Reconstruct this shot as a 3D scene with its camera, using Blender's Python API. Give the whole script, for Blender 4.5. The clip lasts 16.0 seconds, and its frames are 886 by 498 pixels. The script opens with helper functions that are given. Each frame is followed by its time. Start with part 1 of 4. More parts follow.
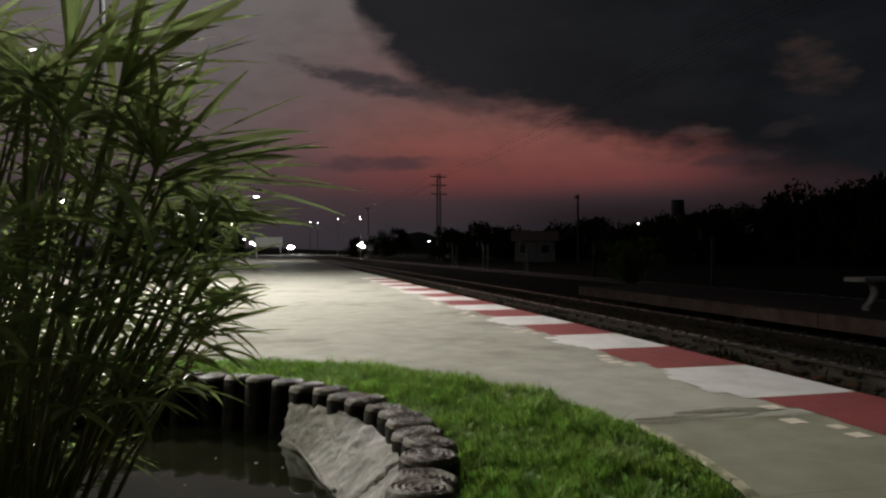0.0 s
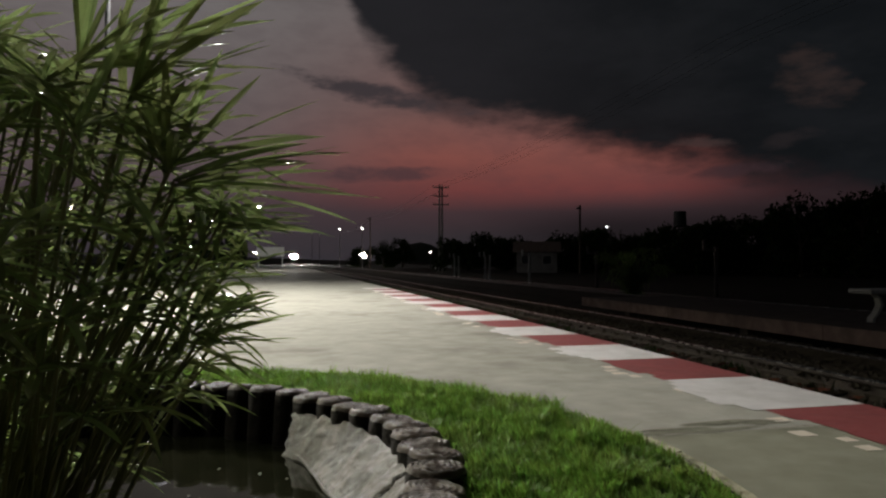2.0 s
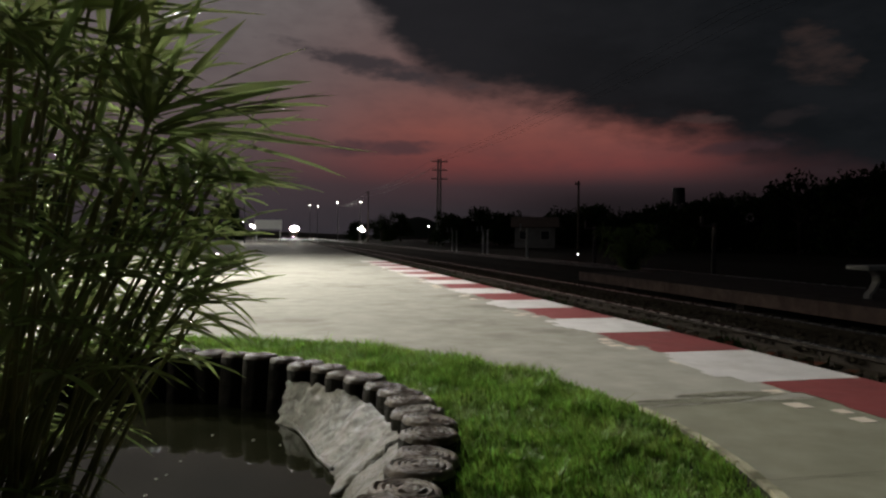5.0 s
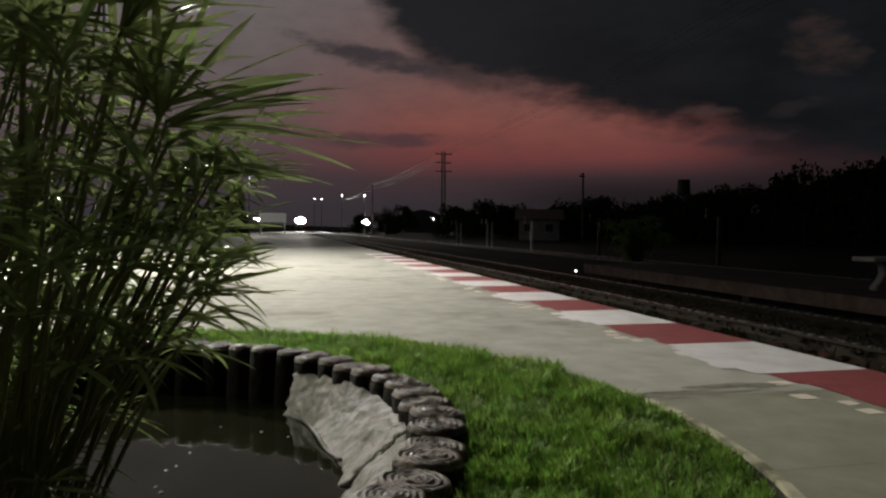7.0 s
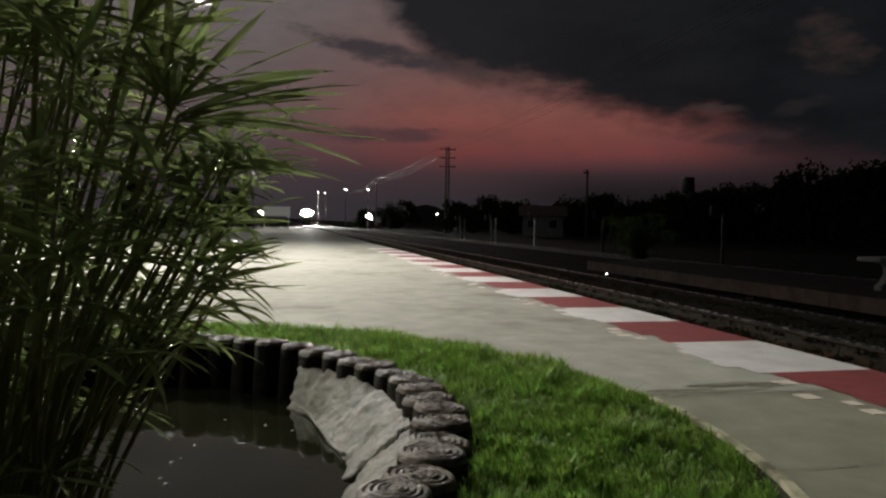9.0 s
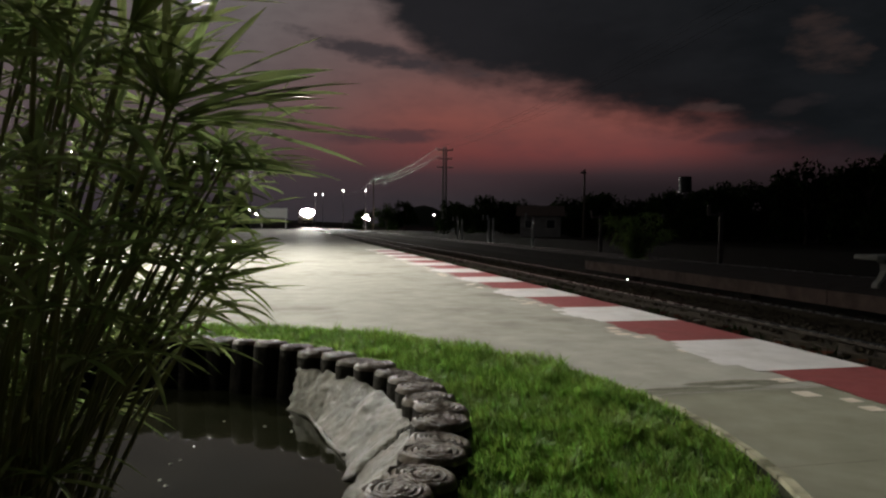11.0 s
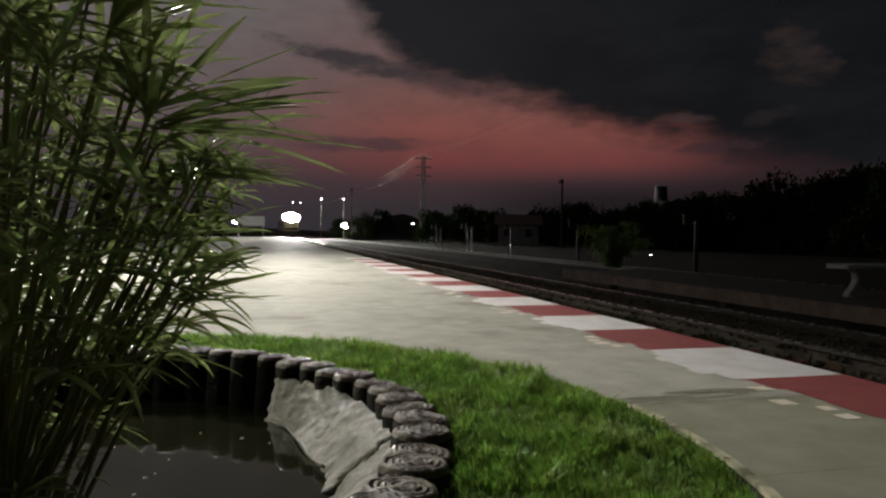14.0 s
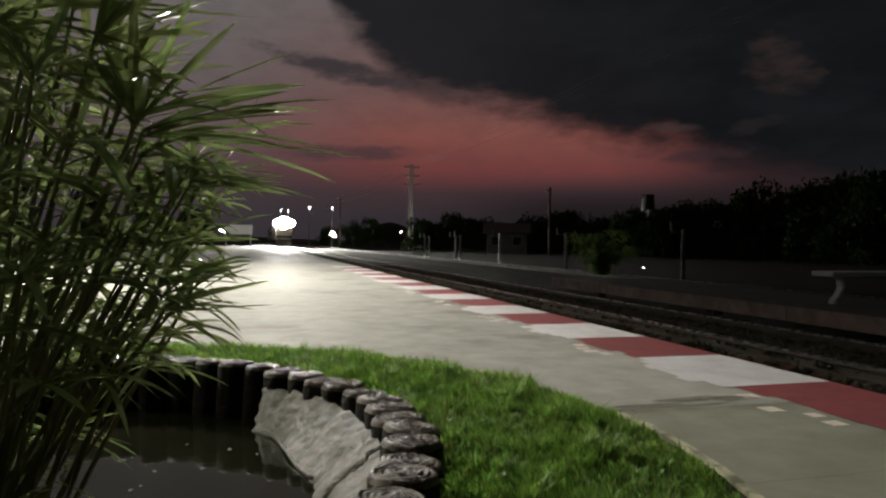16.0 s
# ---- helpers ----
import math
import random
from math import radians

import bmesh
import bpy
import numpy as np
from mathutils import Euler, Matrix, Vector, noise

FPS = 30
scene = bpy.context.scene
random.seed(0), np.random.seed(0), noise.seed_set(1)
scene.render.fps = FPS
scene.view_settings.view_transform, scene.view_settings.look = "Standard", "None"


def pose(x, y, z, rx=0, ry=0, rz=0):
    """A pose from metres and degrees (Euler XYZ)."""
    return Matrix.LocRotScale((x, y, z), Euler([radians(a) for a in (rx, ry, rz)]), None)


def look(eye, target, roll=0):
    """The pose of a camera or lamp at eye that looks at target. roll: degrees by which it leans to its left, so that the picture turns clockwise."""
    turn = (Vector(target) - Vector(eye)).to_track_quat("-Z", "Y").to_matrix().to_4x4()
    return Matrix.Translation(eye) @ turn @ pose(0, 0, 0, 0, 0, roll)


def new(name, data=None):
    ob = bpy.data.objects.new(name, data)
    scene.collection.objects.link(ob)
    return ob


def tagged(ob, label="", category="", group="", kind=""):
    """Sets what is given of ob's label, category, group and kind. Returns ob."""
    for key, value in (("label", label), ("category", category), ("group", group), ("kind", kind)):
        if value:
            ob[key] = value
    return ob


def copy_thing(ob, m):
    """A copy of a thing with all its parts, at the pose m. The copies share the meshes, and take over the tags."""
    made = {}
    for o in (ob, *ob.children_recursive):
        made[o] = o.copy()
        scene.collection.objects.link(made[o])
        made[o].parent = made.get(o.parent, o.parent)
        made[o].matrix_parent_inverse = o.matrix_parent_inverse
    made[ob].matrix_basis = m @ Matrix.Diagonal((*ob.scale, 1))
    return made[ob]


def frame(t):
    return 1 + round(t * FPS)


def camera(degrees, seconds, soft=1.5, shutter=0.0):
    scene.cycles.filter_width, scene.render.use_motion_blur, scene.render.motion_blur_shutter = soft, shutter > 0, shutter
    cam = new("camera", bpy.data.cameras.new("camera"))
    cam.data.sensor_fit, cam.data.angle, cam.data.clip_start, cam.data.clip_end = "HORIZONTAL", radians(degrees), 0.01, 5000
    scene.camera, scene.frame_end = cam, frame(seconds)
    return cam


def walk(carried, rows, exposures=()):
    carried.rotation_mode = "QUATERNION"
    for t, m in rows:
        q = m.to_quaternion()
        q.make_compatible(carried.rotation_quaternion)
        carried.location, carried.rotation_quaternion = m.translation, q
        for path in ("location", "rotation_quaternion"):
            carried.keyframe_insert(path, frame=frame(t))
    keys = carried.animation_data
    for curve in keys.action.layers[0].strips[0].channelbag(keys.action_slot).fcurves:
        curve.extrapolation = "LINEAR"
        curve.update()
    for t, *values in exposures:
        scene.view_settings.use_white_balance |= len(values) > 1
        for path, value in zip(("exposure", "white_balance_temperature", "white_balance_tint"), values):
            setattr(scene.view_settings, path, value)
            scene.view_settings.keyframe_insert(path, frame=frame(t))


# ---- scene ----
cam = camera(66.2, 16.0, soft=2.3)
PATH = [
    (0, (1.33, 1.328, 0.848), (1.79, 3.274, 0.856), -0.2),
    (0.5, (1.329, 1.328, 0.844), (1.789, 3.274, 0.863), -0.2),
    (1, (1.327, 1.332, 0.846), (1.785, 3.279, 0.875), -0.1),
    (1.5, (1.328, 1.329, 0.843), (1.782, 3.276, 0.883), -0.2),
    (2, (1.314, 1.347, 0.843), (1.769, 3.294, 0.882), -0.0),
    (2.5, (1.303, 1.342, 0.846), (1.749, 3.291, 0.893), -0.0),
    (3, (1.315, 1.354, 0.843), (1.763, 3.303, 0.866), 0.4),
    (3.5, (1.328, 1.366, 0.828), (1.776, 3.315, 0.844), 0.3),
    (4, (1.335, 1.389, 0.818), (1.799, 3.335, 0.812), 0.5),
    (6.5, (1.325, 1.386, 0.808), (1.777, 3.334, 0.758), 0.4),
    (7, (1.322, 1.385, 0.809), (1.771, 3.333, 0.752), 0.4),
    (7.5, (1.321, 1.398, 0.805), (1.77, 3.346, 0.748), 0.8),
    (8, (1.317, 1.386, 0.807), (1.764, 3.335, 0.744), 0.9),
    (8.5, (1.319, 1.39, 0.806), (1.762, 3.339, 0.737), 0.9),
    (9, (1.312, 1.384, 0.812), (1.752, 3.334, 0.741), 1.0),
    (11.5, (1.308, 1.386, 0.807), (1.759, 3.333, 0.739), 0.5),
    (12, (1.307, 1.399, 0.806), (1.768, 3.344, 0.74), 0.5),
    (12.5, (1.309, 1.404, 0.805), (1.777, 3.347, 0.743), 0.5),
    (13, (1.311, 1.398, 0.806), (1.798, 3.337, 0.746), 0.6),
    (13.5, (1.311, 1.4, 0.806), (1.806, 3.336, 0.752), 0.6),
    (14, (1.301, 1.398, 0.811), (1.809, 3.331, 0.768), 0.8),
    (14.5, (1.301, 1.401, 0.811), (1.831, 3.329, 0.78), 0.8),
    (15, (1.297, 1.399, 0.812), (1.837, 3.324, 0.79), 0.8),
    (15.5, (1.301, 1.399, 0.814), (1.838, 3.326, 0.797), 0.7),
    (16, (1.3, 1.406, 0.811), (1.841, 3.332, 0.793), 0.7),
]
walk(cam, [(t, look(eye, target, roll)) for t, eye, target, roll in PATH])

# ---- sky, lamps, exposure ----
world = bpy.data.worlds.new("dusk_sky")
scene.world = world
world.use_nodes = True


class Graph:
    """Short hand for node trees."""

    def __init__(self, tree):
        self.tree = tree
        tree.nodes.clear()

    def node(self, kind, **values):
        n = self.tree.nodes.new(kind)
        for key, value in values.items():
            if key == "operation":
                n.operation = value
            elif key == "data_type":
                n.data_type = value
            elif key == "clamp":
                n.use_clamp = value
        return n

    def put(self, socket, value):
        if isinstance(value, bpy.types.NodeSocket):
            self.tree.links.new(value, socket)
        else:
            socket.default_value = value

    def math(self, op, a, b=0.0, clamp=False):
        n = self.node("ShaderNodeMath", operation=op, clamp=clamp)
        self.put(n.inputs[0], a)
        self.put(n.inputs[1], b)
        return n.outputs[0]

    def mix(self, fac, a, b):
        n = self.node("ShaderNodeMix", data_type="RGBA")
        self.put(n.inputs[0], fac)
        self.put(n.inputs[6], a)
        self.put(n.inputs[7], b)
        return n.outputs[2]

    def noise(self, vector, scale, detail=4.0, rough=0.55):
        n = self.node("ShaderNodeTexNoise")
        if vector is not None:
            self.put(n.inputs["Vector"], vector)
        n.inputs["Scale"].default_value = scale
        n.inputs["Detail"].default_value = detail
        n.inputs["Roughness"].default_value = rough
        return n.outputs["Fac"]

    def ramp(self, fac, stops):
        n = self.node("ShaderNodeValToRGB")
        self.put(n.inputs[0], fac)
        while len(n.color_ramp.elements) < len(stops):
            n.color_ramp.elements.new(0.5)
        for e, (p, c) in zip(n.color_ramp.elements, stops):
            e.position = p
            e.color = (*c, 1) if len(c) == 3 else c
        return n.outputs[0]

    def smooth(self, x, lo, hi):
        n = self.node("ShaderNodeMapRange")
        n.interpolation_type = "SMOOTHSTEP"
        self.put(n.inputs[0], x)
        n.inputs[1].default_value, n.inputs[2].default_value = lo, hi
        return n.outputs[0]


def build_sky():
    g = Graph(world.node_tree)
    co = g.node("ShaderNodeTexCoord").outputs["Generated"]
    sep = g.node("ShaderNodeSeparateXYZ")
    g.put(sep.inputs[0], co)
    x, y, z = sep.outputs
    deg = 180 / math.pi
    el = g.math("MULTIPLY", g.math("ARCSINE", z), deg)
    az = g.math("MULTIPLY", g.math("ARCTAN2", x, y), deg)
    comb = g.node("ShaderNodeCombineXYZ")
    g.put(comb.inputs[0], g.math("MULTIPLY", az, 0.1))
    g.put(comb.inputs[1], g.math("MULTIPLY", el, 0.24))
    flat = comb.outputs[0]
    n1 = g.noise(flat, 1.1, 5.0, 0.6)
    n2 = g.noise(flat, 3.1, 5.0, 0.6)
    # the clear strip below the cloud: violet at the horizon, red above it, then a dull pink grey
    clear = g.ramp(g.math("DIVIDE", el, 40.0, True), [
        (0.0, (0.027, 0.024, 0.028)), (0.055, (0.031, 0.025, 0.029)), (0.105, (0.053, 0.030, 0.034)),
        (0.15, (0.150, 0.043, 0.041)), (0.22, (0.205, 0.068, 0.057)), (0.32, (0.150, 0.080, 0.073)),
        (0.5, (0.130, 0.100, 0.098)), (0.72, (0.06, 0.055, 0.058)), (1.0, (0.020, 0.020, 0.024))])
    grey = g.ramp(g.math("DIVIDE", el, 40.0, True), [
        (0.0, (0.033, 0.030, 0.036)), (0.12, (0.058, 0.042, 0.047)), (0.25, (0.118, 0.090, 0.090)),
        (0.5, (0.148, 0.134, 0.133)), (0.72, (0.055, 0.052, 0.053)), (1.0, (0.020, 0.020, 0.024))])
    sky = g.mix(g.smooth(az, -6.0, 14.0), grey, clear)
    # to the right the glow dies away
    sky = g.mix(g.smooth(az, 28.0, 43.0), sky, (0.024, 0.0135, 0.0155, 1))
    sky = g.mix(g.math("MULTIPLY", g.smooth(n2, 0.35, 0.75), 0.22), sky, (0.05, 0.035, 0.04, 1))
    # a dark violet bank along the horizon beneath the red strip
    bank = g.math("MULTIPLY", g.math("SUBTRACT", 1.0, g.smooth(el, 2.4, 6.0)), g.smooth(az, 12.0, 27.0))
    sky = g.mix(g.math("MULTIPLY", bank, 0.93), sky, (0.0125, 0.0095, 0.0110, 1))
    # away from the sunset the sky is night
    sky = g.mix(g.smooth(g.math("ABSOLUTE", g.math("SUBTRACT", az, 15.0)), 45.0, 85.0), sky, (0.013, 0.0135, 0.016, 1))
    # the large dark cloud bank and its torn lower edge
    edge = g.ramp(g.math("DIVIDE", g.math("ADD", az, 10.0), 70.0, True), [
        (0.000, (1, 1, 1)),
        (0.170, (0.8, 0.8, 0.8)),
        (0.233, (0.53, 0.53, 0.53)),
        (0.306, (0.385, 0.385, 0.385)),
        (0.371, (0.34, 0.34, 0.34)),
        (0.454, (0.298, 0.298, 0.298)),
        (0.536, (0.25, 0.25, 0.25)),
        (0.629, (0.222, 0.222, 0.222)),
        (0.719, (0.165, 0.165, 0.165)),
        (0.800, (0.135, 0.135, 0.135)),
        (1.000, (0.11, 0.11, 0.11))])
    over = g.math("SUBTRACT", el, g.math("MULTIPLY", edge, 35.0))
    over = g.math("ADD", over, g.math("MULTIPLY", g.math("SUBTRACT", n1, 0.5), 4.6))
    over = g.math("ADD", over, g.math("MULTIPLY", g.math("SUBTRACT", n2, 0.5), 2.0))
    cloud = g.mix(g.smooth(n1, 0.35, 0.7), (0.0056, 0.0068, 0.0080, 1), (0.0092, 0.0103, 0.0120, 1))
    # the bank is thinner and paler above the sunset
    cloud = g.mix(g.math("MULTIPLY", g.math("SUBTRACT", 1.0, g.smooth(az, 10.0, 32.0)), 0.7), cloud, (0.0165, 0.0160, 0.0185, 1))
    sky = g.mix(g.math("MULTIPLY", g.smooth(over, -1.3, 2.0), 0.985), sky, cloud)

    # loose strips of cloud and torn lighter patches: azimuth, elevation, half sizes, slope, colour, weight
    for a, e, sa, se, tilt, col, w in [
        (8.4, 13.7, 8.0, 1.0, -0.19, (0.034, 0.029, 0.033, 1), 0.9),
        (8.0, 7.4, 6.5, 0.7, 0.03, (0.042, 0.030, 0.036, 1), 0.7),
        (36.5, 7.0, 3.2, 0.6, 0.06, (0.035, 0.021, 0.025, 1), 0.75),
        (42.0, 13.6, 2.5, 2.1, -0.25, (0.050, 0.031, 0.027, 1), 0.42),
        (34.0, 9.4, 2.6, 0.35, -0.05, (0.060, 0.040, 0.038, 1), 0.4),
        (40.0, 9.2, 3.0, 0.6, 0.25, (0.028, 0.021, 0.022, 1), 0.4),
    ]:
        da = g.math("SUBTRACT", az, a)
        de = g.math("SUBTRACT", g.math("SUBTRACT", el, e), g.math("MULTIPLY", da, tilt))
        q = g.math("ADD", g.math("POWER", g.math("DIVIDE", da, sa), 2.0), g.math("POWER", g.math("DIVIDE", de, se), 2.0))
        q = g.math("ADD", q, g.math("MULTIPLY", g.math("SUBTRACT", n2, 0.5), 4.2))
        q = g.math("ADD", q, g.math("MULTIPLY", g.math("SUBTRACT", n1, 0.5), 2.0))
        sky = g.mix(g.math("MULTIPLY", g.smooth(g.math("SUBTRACT", 1.0, q), -0.35, 1.25), w), sky, col)
    back = g.node("ShaderNodeBackground")
    g.put(back.inputs[0], sky)
    back.inputs[1].default_value = 1.0
    out = g.node("ShaderNodeOutputWorld")
    g.put(out.inputs[0], back.outputs[0])


build_sky()
LAMP_WATTS = 7000
LAMPS = [(-1.35, 17.3, 9.0), (-1.15, 71.0, 6.35), (-10.0, 14.5, 6.0), (-3.0, 6.5, 5.0)]  # station lamps along the platform; the last is an unseen fill lamp, added
for at, watts in zip(LAMPS, (LAMP_WATTS, 1500, 7000, 285)):
    light = bpy.data.lights.new("station_and_fill_light", "POINT")
    light.energy, light.color, light.shadow_soft_size = watts, ((1.0, 0.975, 0.92) if at[2] > 6.1 else (1.0, 0.985, 0.80)), 0.05
    new("station_and_fill_light", light).location = (at[0], at[1], at[2] - 0.32)
scene.view_settings.exposure = 0.0


# ---- materials ----
def material(name, c1, c2, scale=8.0, rough=0.7, bump=0.0, bump_scale=None, metal=0.0, c3=None, scale3=0.8, fac3=0.6,
             random=0.0, island=0.0, spec=0.5, through_light=None, emit=None):
    m = bpy.data.materials.new(name)
    m.use_nodes = True
    g = Graph(m.node_tree)
    co = g.node("ShaderNodeTexCoord").outputs["Object"]
    col = g.ramp(g.noise(co, scale, 6.0, 0.6), [(0.3, c1), (0.7, c2)])
    if c3:
        col = g.mix(g.math("MULTIPLY", g.smooth(g.noise(co, scale3, 5.0, 0.62), 0.48, 0.72), fac3), col, (*c3, 1))
    if random:
        r = g.node("ShaderNodeObjectInfo").outputs["Random"]
        h = g.node("ShaderNodeHueSaturation")
        g.put(h.inputs["Value"], g.math("ADD", 1 - random / 2, g.math("MULTIPLY", r, random)))
        g.put(h.inputs["Color"], col)
        col = h.outputs[0]
    if island:
        r = g.node("ShaderNodeNewGeometry").outputs["Random Per Island"]
        h = g.node("ShaderNodeHueSaturation")
        g.put(h.inputs["Value"], g.math("ADD", 1 - island / 2, g.math("MULTIPLY", r, island)))
        g.put(h.inputs["Hue"], g.math("ADD", 0.5 - island * 0.02, g.math("MULTIPLY", r, island * 0.04)))
        g.put(h.inputs["Color"], col)
        col = h.outputs[0]
    b = g.node("ShaderNodeBsdfPrincipled")
    g.put(b.inputs["Base Color"], col)
    rn = g.noise(co, scale * 1.7, 3.0)
    g.put(b.inputs["Roughness"], g.math("ADD", rough - 0.1, g.math("MULTIPLY", rn, 0.2), True))
    b.inputs["Metallic"].default_value = metal
    b.inputs["Specular IOR Level"].default_value = spec
    if emit:
        b.inputs["Emission Color"].default_value = (*emit[0], 1)
        b.inputs["Emission Strength"].default_value = emit[1]
    if bump:
        n = g.node("ShaderNodeBump")
        n.inputs["Distance"].default_value = 0.02
        n.inputs["Strength"].default_value = bump
        g.put(n.inputs["Height"], g.noise(co, bump_scale or scale * 3, 6.0, 0.65))
        g.put(b.inputs["Normal"], n.outputs[0])
    shader = b.outputs[0]
    if through_light:
        t = g.node("ShaderNodeBsdfTranslucent")
        g.put(t.inputs[0], col)
        a = g.node("ShaderNodeMixShader")
        a.inputs[0].default_value = through_light
        g.put(a.inputs[1], shader)
        g.put(a.inputs[2], t.outputs[0])
        shader = a.outputs[0]
    out = g.node("ShaderNodeOutputMaterial")
    g.put(out.inputs[0], shader)
    return m


CONCRETE = material("platform_concrete", (0.335, 0.322, 0.275), (0.455, 0.44, 0.385), 4.0, 0.72, 0.3, 60, c3=(0.20, 0.185, 0.145), scale3=0.7, fac3=0.85, random=0.1, spec=0.1)
OLD_SLAB = material("older_platform_concrete", (0.215, 0.21, 0.15), (0.305, 0.295, 0.22), 4.0, 0.75, 0.35, 60, c3=(0.13, 0.128, 0.085), scale3=0.9, fac3=0.65)
EDGE_CONCRETE = material("edge_concrete", (0.42, 0.39, 0.26), (0.58, 0.54, 0.38), 9.0, 0.8, 0.5, 40, c3=(0.13, 0.125, 0.07), scale3=5.0, fac3=0.95)
RED = material("red_floor_paint", (0.235, 0.050, 0.050), (0.30, 0.068, 0.066), 7.0, 0.6, 0.12, 70, c3=(0.15, 0.055, 0.05), scale3=2.2, fac3=0.5, random=0.12)
WHITE = material("white_floor_paint", (0.64, 0.61, 0.60), (0.77, 0.74, 0.73), 7.0, 0.6, 0.12, 70, c3=(0.45, 0.42, 0.38), scale3=2.2, fac3=0.5, random=0.1)
WORN = material("worn_pale_paint", (0.62, 0.54, 0.45), (0.74, 0.66, 0.56), 20.0, 0.7, 0.12, 70, random=0.3)
CRACK = material("joint_dirt", (0.10, 0.09, 0.065), (0.22, 0.20, 0.15), 20.0, 0.9, 0.5, 80)
STAIN = material("damp_concrete_stain", (0.17, 0.164, 0.116), (0.27, 0.262, 0.195), 22.0, 0.7, 0.3, 60, c3=(0.11, 0.105, 0.07), scale3=9.0, fac3=0.6)
GAP = material("mossy_gap", (0.012, 0.011, 0.008), (0.05, 0.045, 0.03), 30.0, 0.9, 0.6, 80)
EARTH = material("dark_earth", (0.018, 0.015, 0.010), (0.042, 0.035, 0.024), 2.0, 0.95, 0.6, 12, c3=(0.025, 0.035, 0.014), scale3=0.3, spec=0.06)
SOIL = material("lawn_soil", (0.04, 0.045, 0.02), (0.07, 0.075, 0.03), 14.0, 0.95, 0.6, 40)
GRASS = material("lawn_grass", (0.165, 0.30, 0.05), (0.29, 0.44, 0.085), 7.0, 0.55, c3=(0.36, 0.45, 0.12), scale3=2.6, island=1.2, through_light=0.42, spec=0.3)
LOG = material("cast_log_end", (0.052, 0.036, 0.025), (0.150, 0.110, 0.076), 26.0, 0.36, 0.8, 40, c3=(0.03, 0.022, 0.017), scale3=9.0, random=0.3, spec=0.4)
# near-black colour for log sides and basin, shade put into the base colour
LOG_SHADE = material("shaded_log_side", (0.010, 0.008, 0.006), (0.024, 0.019, 0.014), 18.0, 0.75, 0.8, 30, random=0.2, spec=0.2)
POND_WALL = material("pond_plaster", (0.075, 0.064, 0.048), (0.185, 0.162, 0.128), 11.0, 0.34, 1.0, 26, c3=(0.05, 0.044, 0.033), scale3=5.0, fac3=0.95)
# whitish colour for the beads that imitate sparkles on the water
GLINT_BEAD = material("pale_glint_bead", (0.6, 0.6, 0.55), (0.7, 0.7, 0.65), 20.0, 0.15, spec=0.8)
LEAF = material("sedge_leaf", (0.18, 0.24, 0.085), (0.30, 0.365, 0.135), 6.0, 0.2, c3=(0.40, 0.40, 0.17), scale3=1.6, fac3=0.5, island=0.9, through_light=0.5, spec=0.7)
STEM = material("sedge_stem", (0.09, 0.10, 0.025), (0.22, 0.20, 0.06), 7.0, 0.45, island=0.4, through_light=0.1)
STEEL = material("rail_steel", (0.42, 0.39, 0.35), (0.55, 0.51, 0.46), 9.0, 0.27, metal=1.0)
RUST = material("rusty_steel", (0.026, 0.019, 0.014), (0.055, 0.039, 0.028), 14.0, 0.75, 0.4)
SLEEPER = material("sleeper_concrete", (0.06, 0.052, 0.042), (0.10, 0.09, 0.075), 12.0, 0.85, 0.4, random=0.3, spec=0.06)
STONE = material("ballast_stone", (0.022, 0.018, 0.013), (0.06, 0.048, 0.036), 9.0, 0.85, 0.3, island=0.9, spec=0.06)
LITTER = material("fallen_leaf", (0.04, 0.009, 0.007), (0.075, 0.022, 0.013), 9.0, 0.9, island=0.9, spec=0.1)
OLD_CONCRETE = material("old_concrete", (0.065, 0.054, 0.05), (0.125, 0.105, 0.095), 5.0, 0.85, 0.5, c3=(0.07, 0.06, 0.05), scale3=1.5, spec=0.06)
FASCIA = material("stained_edge_beam", (0.17, 0.115, 0.10), (0.28, 0.20, 0.175), 5.0, 0.85, 0.5, c3=(0.09, 0.065, 0.055), scale3=1.8, spec=0.06)
PALE = material("pale_concrete", (0.42, 0.41, 0.38), (0.55, 0.54, 0.5), 8.0, 0.7, 0.3, c3=(0.26, 0.25, 0.22), scale3=3.0)
WHITE_PAINT = material("white_paint", (0.74, 0.74, 0.72), (0.82, 0.82, 0.8), 4.0, 0.5)
DARK_METAL = material("dark_metal", (0.035, 0.035, 0.038), (0.07, 0.07, 0.072), 9.0, 0.5, metal=0.6)
GALV = material("galvanised_steel", (0.35, 0.36, 0.36), (0.5, 0.5, 0.5), 9.0, 0.45, metal=0.8)
POLE_WOOD = material("pole_steel_paint", (0.20, 0.185, 0.175), (0.30, 0.28, 0.26), 6.0, 0.6, 0.3)
CABLE = material("black_cable", (0.02, 0.02, 0.02), (0.035, 0.035, 0.035), 5.0, 0.6)
LIT_WIRE = material("lit_wire_metal", (0.26, 0.26, 0.25), (0.36, 0.35, 0.34), 5.0, 0.4, metal=1.0)
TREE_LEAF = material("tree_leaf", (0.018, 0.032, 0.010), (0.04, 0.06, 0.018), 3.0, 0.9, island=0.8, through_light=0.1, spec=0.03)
SHRUB_LEAF = material("shrub_leaf", (0.12, 0.18, 0.045), (0.20, 0.27, 0.07), 3.0, 0.6, island=0.8, through_light=0.3, spec=0.2)
TREE_BARK = material("tree_bark", (0.06, 0.045, 0.03), (0.11, 0.085, 0.06), 8.0, 0.9, 0.6)
PALE_WALL = material("faded_house_paint", (0.16, 0.15, 0.145), (0.22, 0.21, 0.2), 2.0, 0.9, 0.2, c3=(0.1, 0.09, 0.08), spec=0.1)
